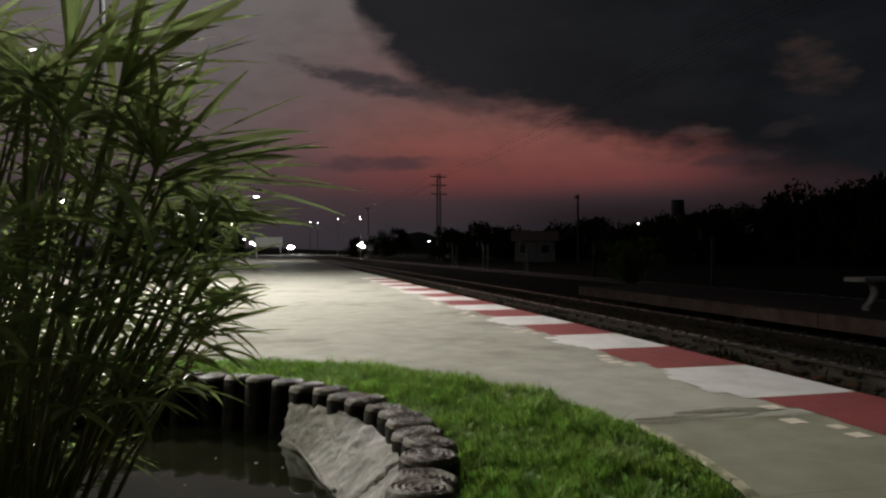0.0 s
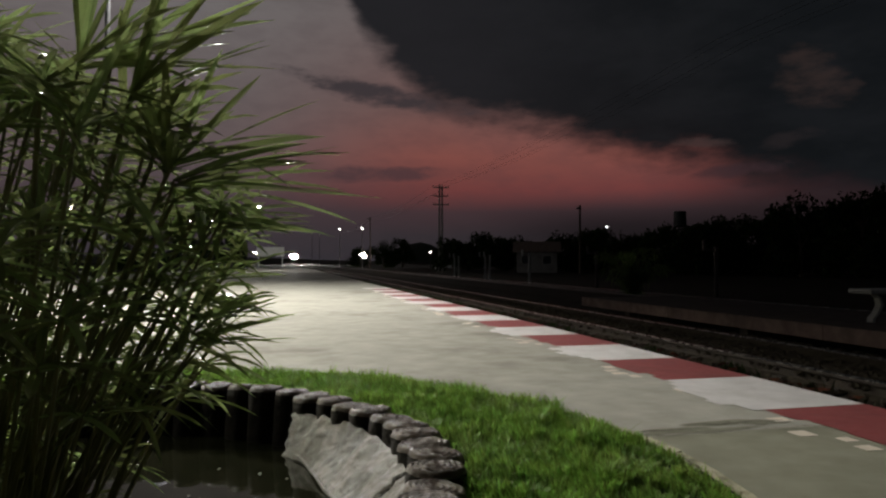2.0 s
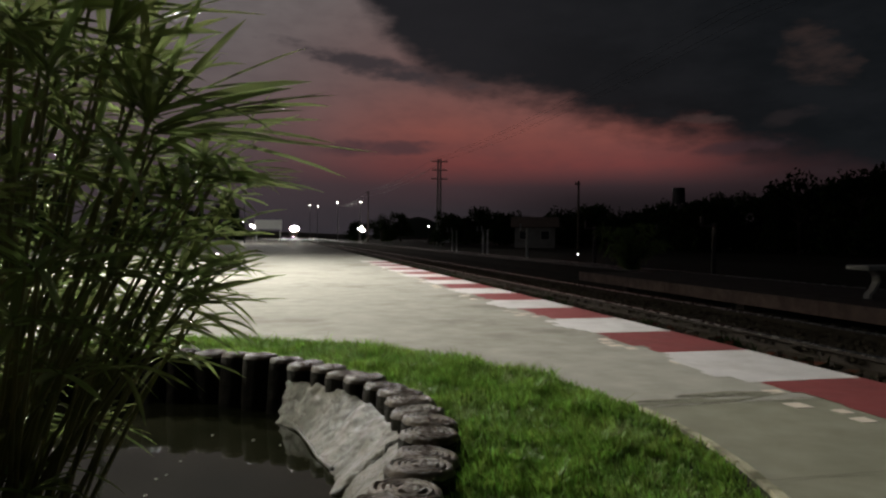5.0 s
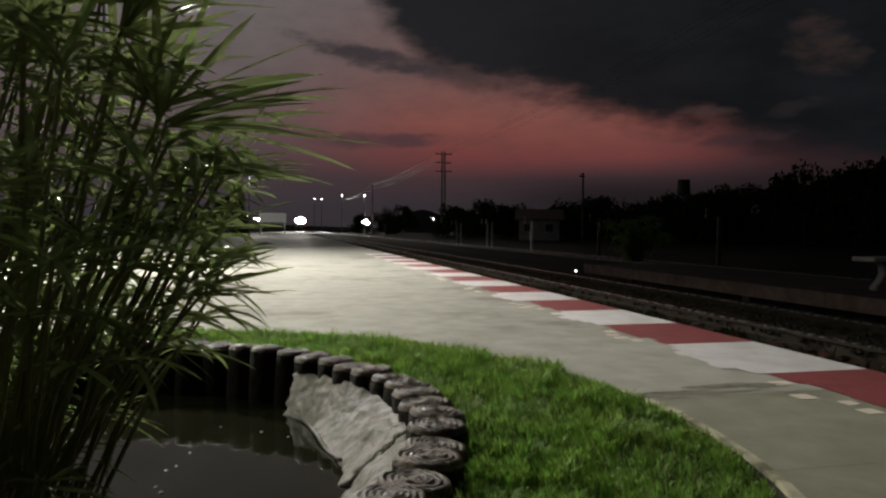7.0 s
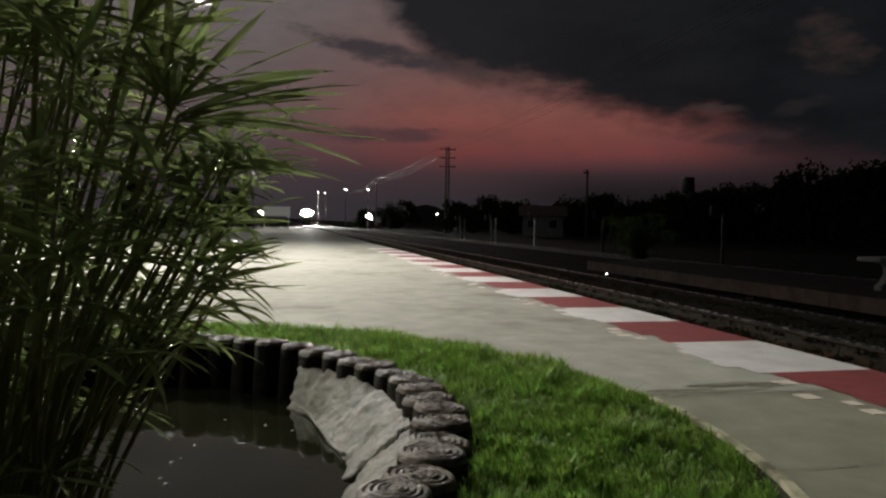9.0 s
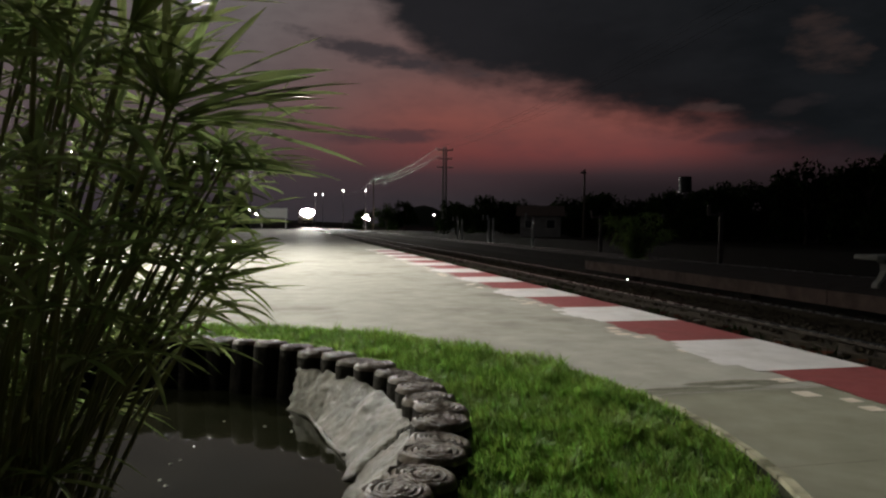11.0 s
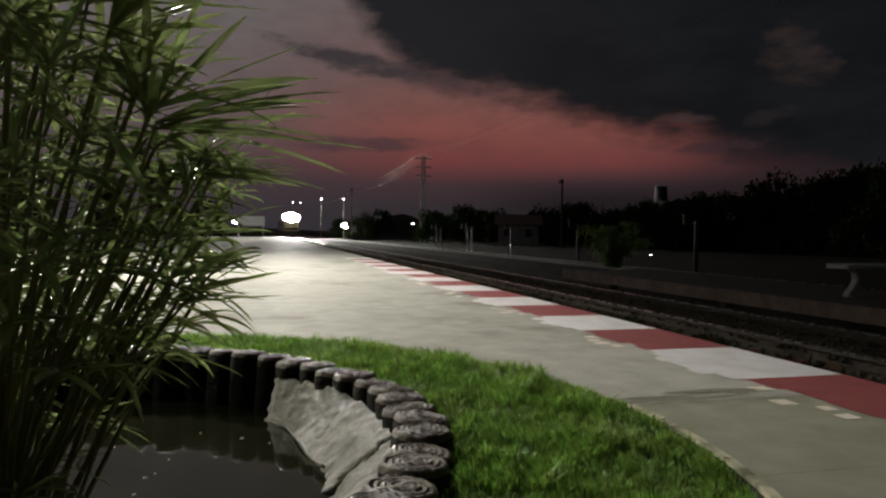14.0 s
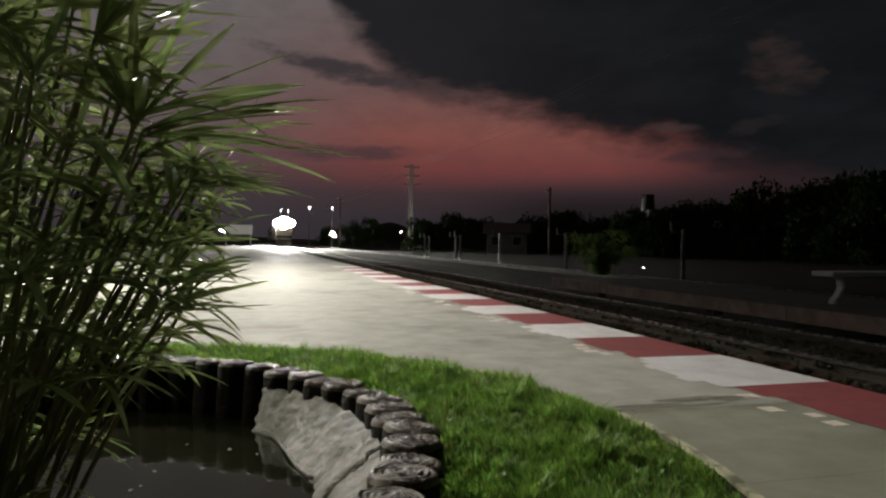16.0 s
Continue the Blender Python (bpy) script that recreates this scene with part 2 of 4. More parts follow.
ROOF = material("rusted_roof_sheet", (0.12, 0.08, 0.06), (0.2, 0.14, 0.11), 3.0, 0.7, 0.2)
GLASS_DARK = material("dark_pane", (0.015, 0.016, 0.018), (0.025, 0.026, 0.028), 3.0, 0.12)
TRAIN_PAINT = material("train_livery", (0.55, 0.5, 0.42), (0.62, 0.57, 0.48), 2.0, 0.45, 0.1)
LAMP_GLOW = material("lamp_lens", (0.9, 0.9, 0.9), (0.9, 0.9, 0.9), 3.0, 0.3, emit=((1.0, 1.0, 0.96), 40.0))
FAR_GLOW = material("distant_lamp_lens", (0.9, 0.9, 0.9), (0.9, 0.9, 0.9), 3.0, 0.3, emit=((1.0, 0.93, 0.82), 30.0))
HEAD_GLOW = material("headlight_glare_lens", (0.9, 0.9, 0.9), (0.9, 0.9, 0.9), 3.0, 0.3, emit=((1.0, 0.97, 0.88), 3400.0))
TAIL_GLOW = material("glowing_tail", (0.9, 0.9, 0.9), (0.9, 0.9, 0.9), 3.0, 0.3, emit=((1.0, 1.0, 0.93), 9.0))
FAR_HILL = material("wooded_hill", (0.03, 0.04, 0.02), (0.06, 0.07, 0.035), 0.02, 0.95)


def water_material():
    m = bpy.data.materials.new("pond_water")
    m.use_nodes = True
    g = Graph(m.node_tree)
    b = g.node("ShaderNodeBsdfPrincipled")
    co = g.node("ShaderNodeTexCoord").outputs["Object"]
    g.put(b.inputs["Base Color"], g.ramp(g.noise(co, 2.5, 4.0), [(0.35, (0.009, 0.010, 0.005)), (0.7, (0.018, 0.0175, 0.010))]))
    b.inputs["Roughness"].default_value = 0.04
    b.inputs["IOR"].default_value = 1.33
    n = g.node("ShaderNodeBump")
    n.inputs["Distance"].default_value = 0.004
    n.inputs["Strength"].default_value = 0.25
    g.put(n.inputs["Height"], g.noise(co, 9.0, 2.0))
    g.put(b.inputs["Normal"], n.outputs[0])
    out = g.node("ShaderNodeOutputMaterial")
    g.put(out.inputs[0], b.outputs[0])
    return m


WATER = water_material()


# ---- mesh helpers ----
def mesh_of(name, bm, mat, smooth=False):
    me = bpy.data.meshes.new(name)
    bm.to_mesh(me)
    bm.free()
    me.materials.append(mat)
    if smooth:
        for p in me.polygons:
            p.use_smooth = True
    return me


def part(name, bm, mat, parent=None, label="", smooth=False):
    ob = new(name, mesh_of(name, bm, mat, smooth))
    if parent:
        ob.parent = parent
    return tagged(ob, label) if label else ob


def raw(name, verts, faces, mat, parent=None, smooth=False):
    me = bpy.data.meshes.new(name)
    me.from_pydata(verts, [], faces)
    me.materials.append(mat)
    if smooth:
        for p in me.polygons:
            p.use_smooth = True
    ob = new(name, me)
    if parent:
        ob.parent = parent
    return ob


def empty(name, at=(0, 0, 0), turn=0.0):
    ob = new(name)
    ob.empty_display_size = 0.1
    ob.matrix_basis = pose(*at, 0, 0, turn)
    return ob


def box(x0, x1, y0, y1, z0, z1, bevel=0.0, bm=None):
    b = bmesh.new()
    bmesh.ops.create_cube(b, size=1)
    for v in b.verts:
        v.co = Vector(((x0 + x1) / 2 + v.co.x * (x1 - x0), (y0 + y1) / 2 + v.co.y * (y1 - y0), (z0 + z1) / 2 + v.co.z * (z1 - z0)))
    if bevel:
        bmesh.ops.bevel(b, geom=b.edges[:], offset=bevel, segments=2, affect="EDGES", profile=0.5)
    return joined(b, bm)


def joined(b, bm):
    if bm is None:
        return b
    me = bpy.data.meshes.new("tmp")
    b.to_mesh(me)
    b.free()
    bm.from_mesh(me)
    bpy.data.meshes.remove(me)
    return bm


def tube(p, q, r0, r1=None, seg=10, bm=None):
    p, q = Vector(p), Vector(q)
    b = bmesh.new()
    bmesh.ops.create_cone(b, cap_ends=True, segments=seg, radius1=r0, radius2=r0 if r1 is None else r1, depth=(q - p).length)
    m = Matrix.Translation((p + q) / 2) @ (q - p).to_track_quat("Z", "Y").to_matrix().to_4x4()
    bmesh.ops.transform(b, matrix=m, verts=b.verts[:])
    return joined(b, bm)


def disc(at, way, r, depth=0.06, seg=24, bm=None):
    at, way = Vector(at), Vector(way).normalized()
    return tube(at, at + way * depth, r, r * 0.94, seg, bm)


def sweep(points, radii, seg=6, bm=None):
    """A round bar along a line of points."""
    b = bmesh.new()
    rings = []
    for i, p in enumerate(points):
        a = Vector(points[max(i - 1, 0)])
        c = Vector(points[min(i + 1, len(points) - 1)])
        q = (c - a).to_track_quat("Z", "Y")
        rings.append([b.verts.new(Vector(p) + q @ Vector((radii[i] * math.cos(k * math.tau / seg), radii[i] * math.sin(k * math.tau / seg), 0))) for k in range(seg)])
    for r, s in zip(rings, rings[1:]):
        for k in range(seg):
            b.faces.new((r[k], r[(k + 1) % seg], s[(k + 1) % seg], s[k]))
    b.faces.new(rings[0][::-1])
    b.faces.new(rings[-1])
    return joined(b, bm)


# ---- ground, platform, tracks ----
EDGE_X = 4.68       # platform edge
RAIL_X = 5.65       # near rail of the near track
TRACK_X = 6.17
GROUND_Z = -0.42
POND = (0.2, 3.95)   # centre of the pond
LAWN = (0.2, 4.0)   # centre of the lawn round it


def ground():
    bm = bmesh.new()
    bmesh.ops.create_grid(bm, x_segments=40, y_segments=40, size=2500)
    for v in bm.verts:
        v.co.z = GROUND_Z
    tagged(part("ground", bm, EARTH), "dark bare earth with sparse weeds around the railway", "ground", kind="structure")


def ellipse(a, b, k, n, wobble=0.0, c=POND):
    t = math.tau * k / n
    w = 1 + wobble * noise.noise(Vector((math.cos(t) * 2, math.sin(t) * 2, a)))
    return c[0] + a * w * math.cos(t), c[1] + b * w * math.sin(t)


def platform():
    top = empty("platform")
    tagged(top, "long low concrete station platform with jointed slabs", "platform", kind="structure")
    # bays of slabs; the lawn's bay is built as a ring of wedge-shaped faces around the planting bed
    n = 96
    verts, faces = [], []
    x0, x1, y0, y1 = -9.0, EDGE_X - 0.0, -2.0, 8.4
    inner = [ellipse(2.80, 2.62, k, n, 0.0, LAWN) for k in range(n)]
    for k, (x, y) in enumerate(inner):
        t = math.tau * k / n
        c, s = math.cos(t), math.sin(t)
        f = min(((x1 if c > 0 else x0) - LAWN[0]) / c if abs(c) > 1e-6 else 1e9, ((y1 if s > 0 else y0) - LAWN[1]) / s if abs(s) > 1e-6 else 1e9)
        verts += [(x, y, 0.0), (LAWN[0] + c * f, LAWN[1] + s * f, 0.0), (x, y, -0.4), (LAWN[0] + c * f, LAWN[1] + s * f, -0.4)]
    for k in range(n):
        a, b = 4 * k, 4 * ((k + 1) % n)
        faces += [(a, a + 1, b + 1, b), (a, b, b + 2, a + 2), (a + 1, a + 3, b + 3, b + 1)]
    ring = raw("slab", verts, faces, CONCRETE, top)
    # an older, darker pour on the near side of the joint
    ring.data.materials.append(OLD_SLAB)
    bm = bmesh.new()
    bm.from_mesh(ring.data)
    bmesh.ops.bisect_plane(bm, geom=bm.verts[:] + bm.edges[:] + bm.faces[:], plane_co=(0, 4.33, 0), plane_no=(0, 1, 0))
    for face in bm.faces:
        face.material_index = 1 if face.calc_center_median().y < 4.33 else 0
    bm.to_mesh(ring.data)
    bm.free()
    for cx, cy, sx, sy in ((x0, y0, 1, 1), (x1, y0, -1, 1), (x1, y1, -1, -1), (x0, y1, 1, -1)):
        best = sorted((verts[4 * k + 1] for k in range(n)), key=lambda p: abs(p[0] - cx) + abs(p[1] - cy))
        ex = min((p for p in best if abs(p[0] - cx) < 1e-3), key=lambda p: abs(p[1] - cy))
        ey = min((p for p in best if abs(p[1] - cy) < 1e-3), key=lambda p: abs(p[0] - cx))
        raw("slab_corner", [(cx, cy, 0), ex, ey, (cx, cy, -0.4), (ex[0], ex[1], -0.4), (ey[0], ey[1], -0.4)],
            [(0, 1, 2) if sx * sy < 0 else (0, 2, 1), (0, 1, 4, 3), (0, 3, 5, 2)], OLD_SLAB if cy < 4 else CONCRETE, top)
    y = y1 + 0.012
    while y < 110:
        step = 4.5
        for xa, xb in ((-9.0, -4.41), (-4.4, 0.14), (0.152, EDGE_X)):
            part("slab", box(xa, xb, y, y + step - 0.012, -0.4, 0.0, 0.006), CONCRETE, top)
        y += step
    part("slab", box(-9.0, EDGE_X, -14.0, -2.012, -0.4, 0.0, 0.006), OLD_SLAB, top)
    # open joints and ragged cracks
    rng = random.Random(4)

    def crack(pts, w):
        v, f = [], []
        for i, (px, py) in enumerate(pts):
            ww = w * rng.uniform(0.4, 1.5)
            v += [(px, py - ww, 0.004), (px, py + ww, 0.004)]
            if i:
                f.append((2 * i - 2, 2 * i, 2 * i + 1, 2 * i - 1))
        raw("crack", v, f, CRACK, top)
    crack([(2.98 + i * 0.06, 4.33 + 0.012 * math.sin(i * 1.7) + rng.uniform(-0.006, 0.006), ) for i in range(20)], 0.0032)
    crack([(3.30 + i * 0.05, 4.49 + 0.02 * math.sin(i * 0.9) + rng.uniform(-0.012, 0.012)) for i in range(13)], 0.007)
    crack([(3.0 + i * 0.04, 4.42 + rng.uniform(-0.012, 0.012)) for i in range(8)], 0.006)
    crack([(2.85 + i * 0.06, 3.34 + rng.uniform(-0.005, 0.005)) for i in range(30)], 0.0022)
    # damp dirty stains beside the joint
    for x0, y0, a, b in ((3.25, 4.42, 0.17, 0.035), (3.55, 4.50, 0.22, 0.045), (3.78, 4.46, 0.14, 0.05), (3.40, 4.38, 0.30, 0.025), (3.05, 4.36, 0.12, 0.02)):
        pts = []
        for k in range(28):
            t = math.tau * k / 28
            w = 1 + 0.55 * noise.noise(Vector((math.cos(t) * 2.3 + x0 * 5, math.sin(t) * 2.3, y0)))
            pts.append((x0 + a * w * math.cos(t), y0 + b * w * math.sin(t), 0.0022 + 0.0004 * (x0 % 0.3)))
        raw("stain", pts, [tuple(range(28))], STAIN, top)
    return top


def painted_edge(top):
    """Red and white blocks along the platform edge, with a ragged inner side."""
    rng = random.Random(12)
    y = -1.3
    k = 0
    while y < 23.5:
        red = k % 2 == 1
        inner = 3.97 + rng.uniform(-0.03, 0.03)
        # outline with stepped inner side
        pts = [(EDGE_X - 0.012, y), (EDGE_X - 0.012, y + 1.0)]
        yy = y + 1.0
        steps = [y + 1.0 - s for s in (0.12, 0.26, 0.40, 0.55, 0.68, 0.83, 1.0)]
        x = inner
        for s in steps:
            pts.append((x, yy))
            pts.append((x, s))
            yy = s
            x = inner + (rng.choice((-0.03, 0.0, 0.03, 0.05)) if red else rng.choice((-0.06, -0.11, -0.16, -0.2, -0.12)))
        bm = bmesh.new()
        f = bm.faces.new([bm.verts.new((px, py, 0.004)) for px, py in pts])
        bmesh.ops.recalc_face_normals(bm, faces=[f])
        if f.normal.z < 0:
            f.normal_flip()
        bmesh.ops.triangulate(bm, faces=bm.faces[:])
        part("painted_block", bm, RED if red else WHITE, top, "faded red painted block" if red else "scuffed white painted block")
        for s in steps[1:-1]:
            if rng.random() < (0.75 if red else 0.3):
                w = rng.uniform(0.07, 0.13)
                xx = inner - rng.uniform(0.02, 0.16)
                part("paint_patch", box(xx - w, xx, s, s + rng.uniform(0.07, 0.11), 0.001, 0.003), WORN, top)
        y += 1.003
        k += 1


def rails(x_near, z_head, y0, y1, name, label, near=True):
    top = empty(name, (0, 0, 0))
    tagged(top, label, "railway track", kind="structure")
    for x in (x_near, x_near + 1.06):
        prof = [(-0.065, 0), (0.065, 0), (0.065, 0.012), (0.012, 0.03), (0.012, 0.1), (0.034, 0.115), (0.034, 0.14), (0.026, 0.146),
                (-0.026, 0.146), (-0.034, 0.14), (-0.034, 0.115), (-0.012, 0.1), (-0.012, 0.03), (-0.065, 0.012)]
        n = len(prof)
        v = [(x + px, yy, z_head - 0.146 + pz) for yy in (y0, y1) for px, pz in prof]
        f = [(i, (i + 1) % n, n + (i + 1) % n, n + i) for i in range(n)]
        bar = raw("rail", v, f, RUST, top)
        bar.data.materials.append(STEEL)
        for k in (6, 7, 8):
            bar.data.polygons[k].material_index = 1
    me = mesh_of("sleeper", box(-1.0, 1.0, -0.11, 0.11, -0.12, 0.0, 0.015), SLEEPER)
    clip = mesh_of("rail_clip", box(-0.11, 0.11, -0.06, 0.06, 0.0, 0.035, 0.01), RUST)
    y = max(y0, -4.0)
    count = 0
    rest = bmesh.new()
    while y < min(y1, 130):
        if count < 90 and near:
            ob = new("sleeper", me)
            ob.parent = top
            ob.location = (x_near + 0.53, y, z_head - 0.147)
            for dx in (-0.53, 0.53):
                c = new("rail_clip", clip)
                c.parent = ob
                c.location = (dx, 0, 0)
        else:
            box(x_near - 0.47, x_near + 1.53, y - 0.11, y + 0.11, z_head - 0.267, z_head - 0.147, 0, rest)
        y += 0.62
        count += 1
    tagged(part("far_sleepers", rest, SLEEPER, top), kind="stuff")
    return top


def ballast():
    # shoulder of the stone bed as one strip, with loose stones on it
    prof = [(EDGE_X + 0.01, -0.20), (5.2, -0.19), (5.56, -0.19), (5.74, -0.115), (6.58, -0.105), (6.66, -0.066), (6.76, -0.066), (7.2, -0.13), (7.75, GROUND_Z + 0.005), (8.2, GROUND_Z + 0.003)]
    n = len(prof)
    ys = [-14 + 2.0 * i for i in range(70)] + [200, 420, 700]
    v = [(x, y, z) for y in ys for x, z in prof]
    f = [(i * n + j, i * n + j + 1, (i + 1) * n + j + 1, (i + 1) * n + j) for i in range(len(ys) - 1) for j in range(n - 1)]
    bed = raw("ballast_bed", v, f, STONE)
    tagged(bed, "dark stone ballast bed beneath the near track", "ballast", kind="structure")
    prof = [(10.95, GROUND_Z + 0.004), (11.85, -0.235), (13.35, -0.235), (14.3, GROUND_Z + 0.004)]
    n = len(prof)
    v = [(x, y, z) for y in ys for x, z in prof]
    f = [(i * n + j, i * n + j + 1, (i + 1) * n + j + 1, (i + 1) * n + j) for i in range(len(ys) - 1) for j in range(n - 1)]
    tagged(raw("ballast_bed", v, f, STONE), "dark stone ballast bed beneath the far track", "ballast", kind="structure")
    rng = random.Random(3)
    verts, faces = [], []
    for _ in range(11000):
        y = 1.5 + 26 * rng.random() ** 1.7
        x = rng.uniform(EDGE_X + 0.03, 7.9)
        z = -0.19 if x < 5.6 else -0.12 if x < 7.2 else -0.14 - (x - 7.2) * 0.5
        r = rng.uniform(0.018, 0.045)
        base = len(verts)
        up = Euler((rng.uniform(0, 6), rng.uniform(0, 6), rng.uniform(0, 6))).to_matrix()
        for d in ((1, 0, 0), (-1, 0, 0), (0, 1, 0), (0, -1, 0), (0, 0, 1), (0, 0, -1)):
            p = up @ (Vector(d) * r * rng.uniform(0.7, 1.25))
            verts.append((x + p.x, y + p.y, z + 0.012 + p.z * 0.8))
        for a, b, c in ((0, 2, 4), (2, 1, 4), (1, 3, 4), (3, 0, 4), (2, 0, 5), (1, 2, 5), (3, 1, 5), (0, 3, 5)):
            faces.append((base + a, base + b, base + c))
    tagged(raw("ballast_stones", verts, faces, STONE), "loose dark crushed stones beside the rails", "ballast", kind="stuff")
    verts, faces = [], []
    for _ in range(520):
        y = 2.5 + 20 * rng.random() ** 1.5
        x = rng.uniform(EDGE_X + 0.0, EDGE_X + 0.55)
        s = rng.uniform(0.025, 0.06)
        m = Euler((rng.uniform(-0.9, 0.9), rng.uniform(-0.9, 0.9), rng.uniform(0, 6))).to_matrix()
        base = len(verts)
        for d in ((-1, 0, 0), (-0.2, 0.5, 0.15), (1, 0, 0), (-0.2, -0.5, 0.15)):
            p = m @ (Vector(d) * s)
            verts.append((x + p.x, y + p.y, -0.11 + abs(p.z)))
        faces += [(base, base + 1, base + 2), (base, base + 2, base + 3)]
    tagged(raw("leaf_litter", verts, faces, LITTER), "reddish dry leaves fallen along the platform edge", "leaves", kind="stuff")


def weeds():
    """Tufts of weeds along the track bed."""
    rng = random.Random(61)
    verts, faces = [], []
    for _ in range(330):
        y = 2.5 + 38 * rng.random() ** 1.5
        x, z = rng.choice(((rng.uniform(4.8, 5.45), -0.2), (rng.uniform(4.8, 5.45), -0.2), (rng.uniform(7.0, 8.1), -0.32)))
        for _ in range(rng.randint(6, 18)):
            t, h = rng.uniform(0, 6.28), rng.uniform(0.04, 0.15)
            dx, dy = math.cos(t) * h * rng.uniform(0.2, 0.9), math.sin(t) * h * rng.uniform(0.2, 0.9)
            px, py = x + rng.uniform(-0.05, 0.05), y + rng.uniform(-0.05, 0.05)
            w = rng.uniform(0.003, 0.008)
            b = len(verts)
            verts += [(px - w, py, z), (px + w, py, z), (px + dx * 0.5 + w, py + dy * 0.5, z + h * 0.7), (px + dx * 0.5 - w, py + dy * 0.5, z + h * 0.7), (px + dx, py + dy, z + h)]
            faces += [(b, b + 1, b + 2, b + 3), (b + 3, b + 2, b + 4)]
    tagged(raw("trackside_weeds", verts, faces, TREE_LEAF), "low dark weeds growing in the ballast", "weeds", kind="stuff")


def island_platform():
    top = empty("island_platform")
    tagged(top, "low dark concrete platform on short posts across the track", "platform", kind="structure")
    for i in range(8):
        y = -13.5 + i * 3.75
        part("deck_slab", box(8.3, 10.9, y, y + 3.74, -0.13, 0.0, 0.015), OLD_CONCRETE, top)
        part("fascia", box(8.27, 8.298, y, y + 3.735, -0.19, 0.012, 0.006), FASCIA, top)
        part("support_post", box(8.42, 8.6, y + 1.7, y + 1.88, GROUND_Z, -0.13, 0.01), OLD_CONCRETE, top)
        part("support_post", box(10.5, 10.68, y + 1.7, y + 1.88, GROUND_Z, -0.13, 0.01), OLD_CONCRETE, top)


# ---- pond and lawn ----
def lawn():
    n = 96
    rings = [(2.78, 2.60, -0.002), (2.70, 2.52, 0.02), (2.3, 2.16, 0.05), (1.68, 1.66, 0.06)]
    v = [(*ellipse(a, b, k, n, 0.0, LAWN), z) for a, b, z in rings for k in range(n)]
    f = [(r * n + k, r * n + (k + 1) % n, (r + 1) * n + (k + 1) % n, (r + 1) * n + k) for r in range(3) for k in range(n)]
    tagged(raw("lawn_bed", v, f, SOIL, smooth=True), "low mound of soil between pond and platform", "lawn", kind="structure")
    # thin kerb round the lawn
    kerb = empty("lawn_kerb")
    tagged(kerb, "narrow weathered concrete kerb round the lawn", "kerb", kind="structure")
    seg = 64
    rng = random.Random(8)
    for k in range(seg):
        v = []
        for kk, g in ((k, 0.02), (k + 1, -0.02)):
            for a, z in ((0.012, 0.004), (0.012, -0.2), (0.048, -0.2), (0.048, 0.004)):
                v.append((*ellipse(2.755 + a, 2.575 + a, kk + g, seg, 0.0, LAWN), z + (rng.uniform(0.010, 0.022) if z > 0 else 0)))
        raw("kerb_stone", v, [(0, 1, 5, 4), (1, 2, 6, 5), (2, 3, 7, 6), (3, 0, 4, 7), (0, 3, 2, 1), (4, 5, 6, 7)], EDGE_CONCRETE, kerb)
    # blades
    rng = np.random.RandomState(5)
    count = 170000
    t = np.where(rng.rand(count) < 0.88, rng.uniform(-0.9, 2.1, count), rng.uniform(2.1, 5.38, count))
    u = np.sqrt(rng.uniform(0, 1, count) * (1 - 0.41) + 0.41)
    a, b = 2.70 * u, 2.53 * u
    keep = (((a * np.cos(t)) / 1.75) ** 2 + ((b * np.sin(t) + LAWN[1] - POND[1]) / 1.765) ** 2) > 1
    t, u = t[keep], u[keep]
    count = len(t)
    rim = 1 + 0.006 * np.clip((t - 0.1) / 0.4, 0, 1)
    x, y = LAWN[0] + 2.715 * rim * u * np.cos(t), LAWN[1] + 2.535 * rim * u * np.sin(t)
    clump = np.sin(x * 7.3 + 1.3 * np.sin(y * 5.1)) * np.sin(y * 8.1 + 1.1 * np.sin(x * 6.0)) + 0.6 * np.sin(x * 17 + y * 3) * np.sin(y * 19 - x * 4)
    tuft = np.sin(x * 33 + 2.2 * np.sin(y * 13 + 1)) * np.sin(y * 39 + 2.2 * np.sin(x * 11)) + 0.5 * np.sin(x * 61 - y * 23) * np.sin(y * 57 + x * 19)
    z0 = 0.055 * np.clip((1 - u) / 0.12, 0.0, 1)
    h = (0.046 + 0.016 * clump + 0.021 * tuft + 0.02 * np.clip((u - 0.93) / 0.07, 0, 1) * (1 + np.sin(t * 23)) * np.clip((t - 0.15) / 0.3, 0, 1) - 0.012 * np.clip((0.3 - t) / 0.5, 0, 1)) * rng.uniform(0.45, 1.5, count)
    h = np.clip(h, 0.012, 0.14)
    lean = rng.uniform(0.15, 0.95, count) * h
    d = rng.uniform(0, 4.2, count) + clump * 1.5 + tuft * 1.2
    dx, dy = np.cos(d), np.sin(d)
    w = rng.uniform(0.0018, 0.0042, count)
    sx, sy = -dy * w, dx * w
    P = np.empty((count, 5, 3))
    P[:, 0] = np.stack((x - sx, y - sy, z0 - 0.01), 1)
    P[:, 1] = np.stack((x + sx, y + sy, z0 - 0.01), 1)
    mx, my, mz = x + dx * lean * 0.3, y + dy * lean * 0.3, z0 + h * 0.62
    P[:, 2] = np.stack((mx + sx * 0.8, my + sy * 0.8, mz), 1)
    P[:, 3] = np.stack((mx - sx * 0.8, my - sy * 0.8, mz), 1)
    P[:, 4] = np.stack((x + dx * lean, y + dy * lean, z0 + h), 1)
    i = np.arange(count)[:, None] * 5
    quads = (i + np.array([0, 1, 2, 3])).tolist()
    tris = (i + np.array([3, 2, 4])).tolist()
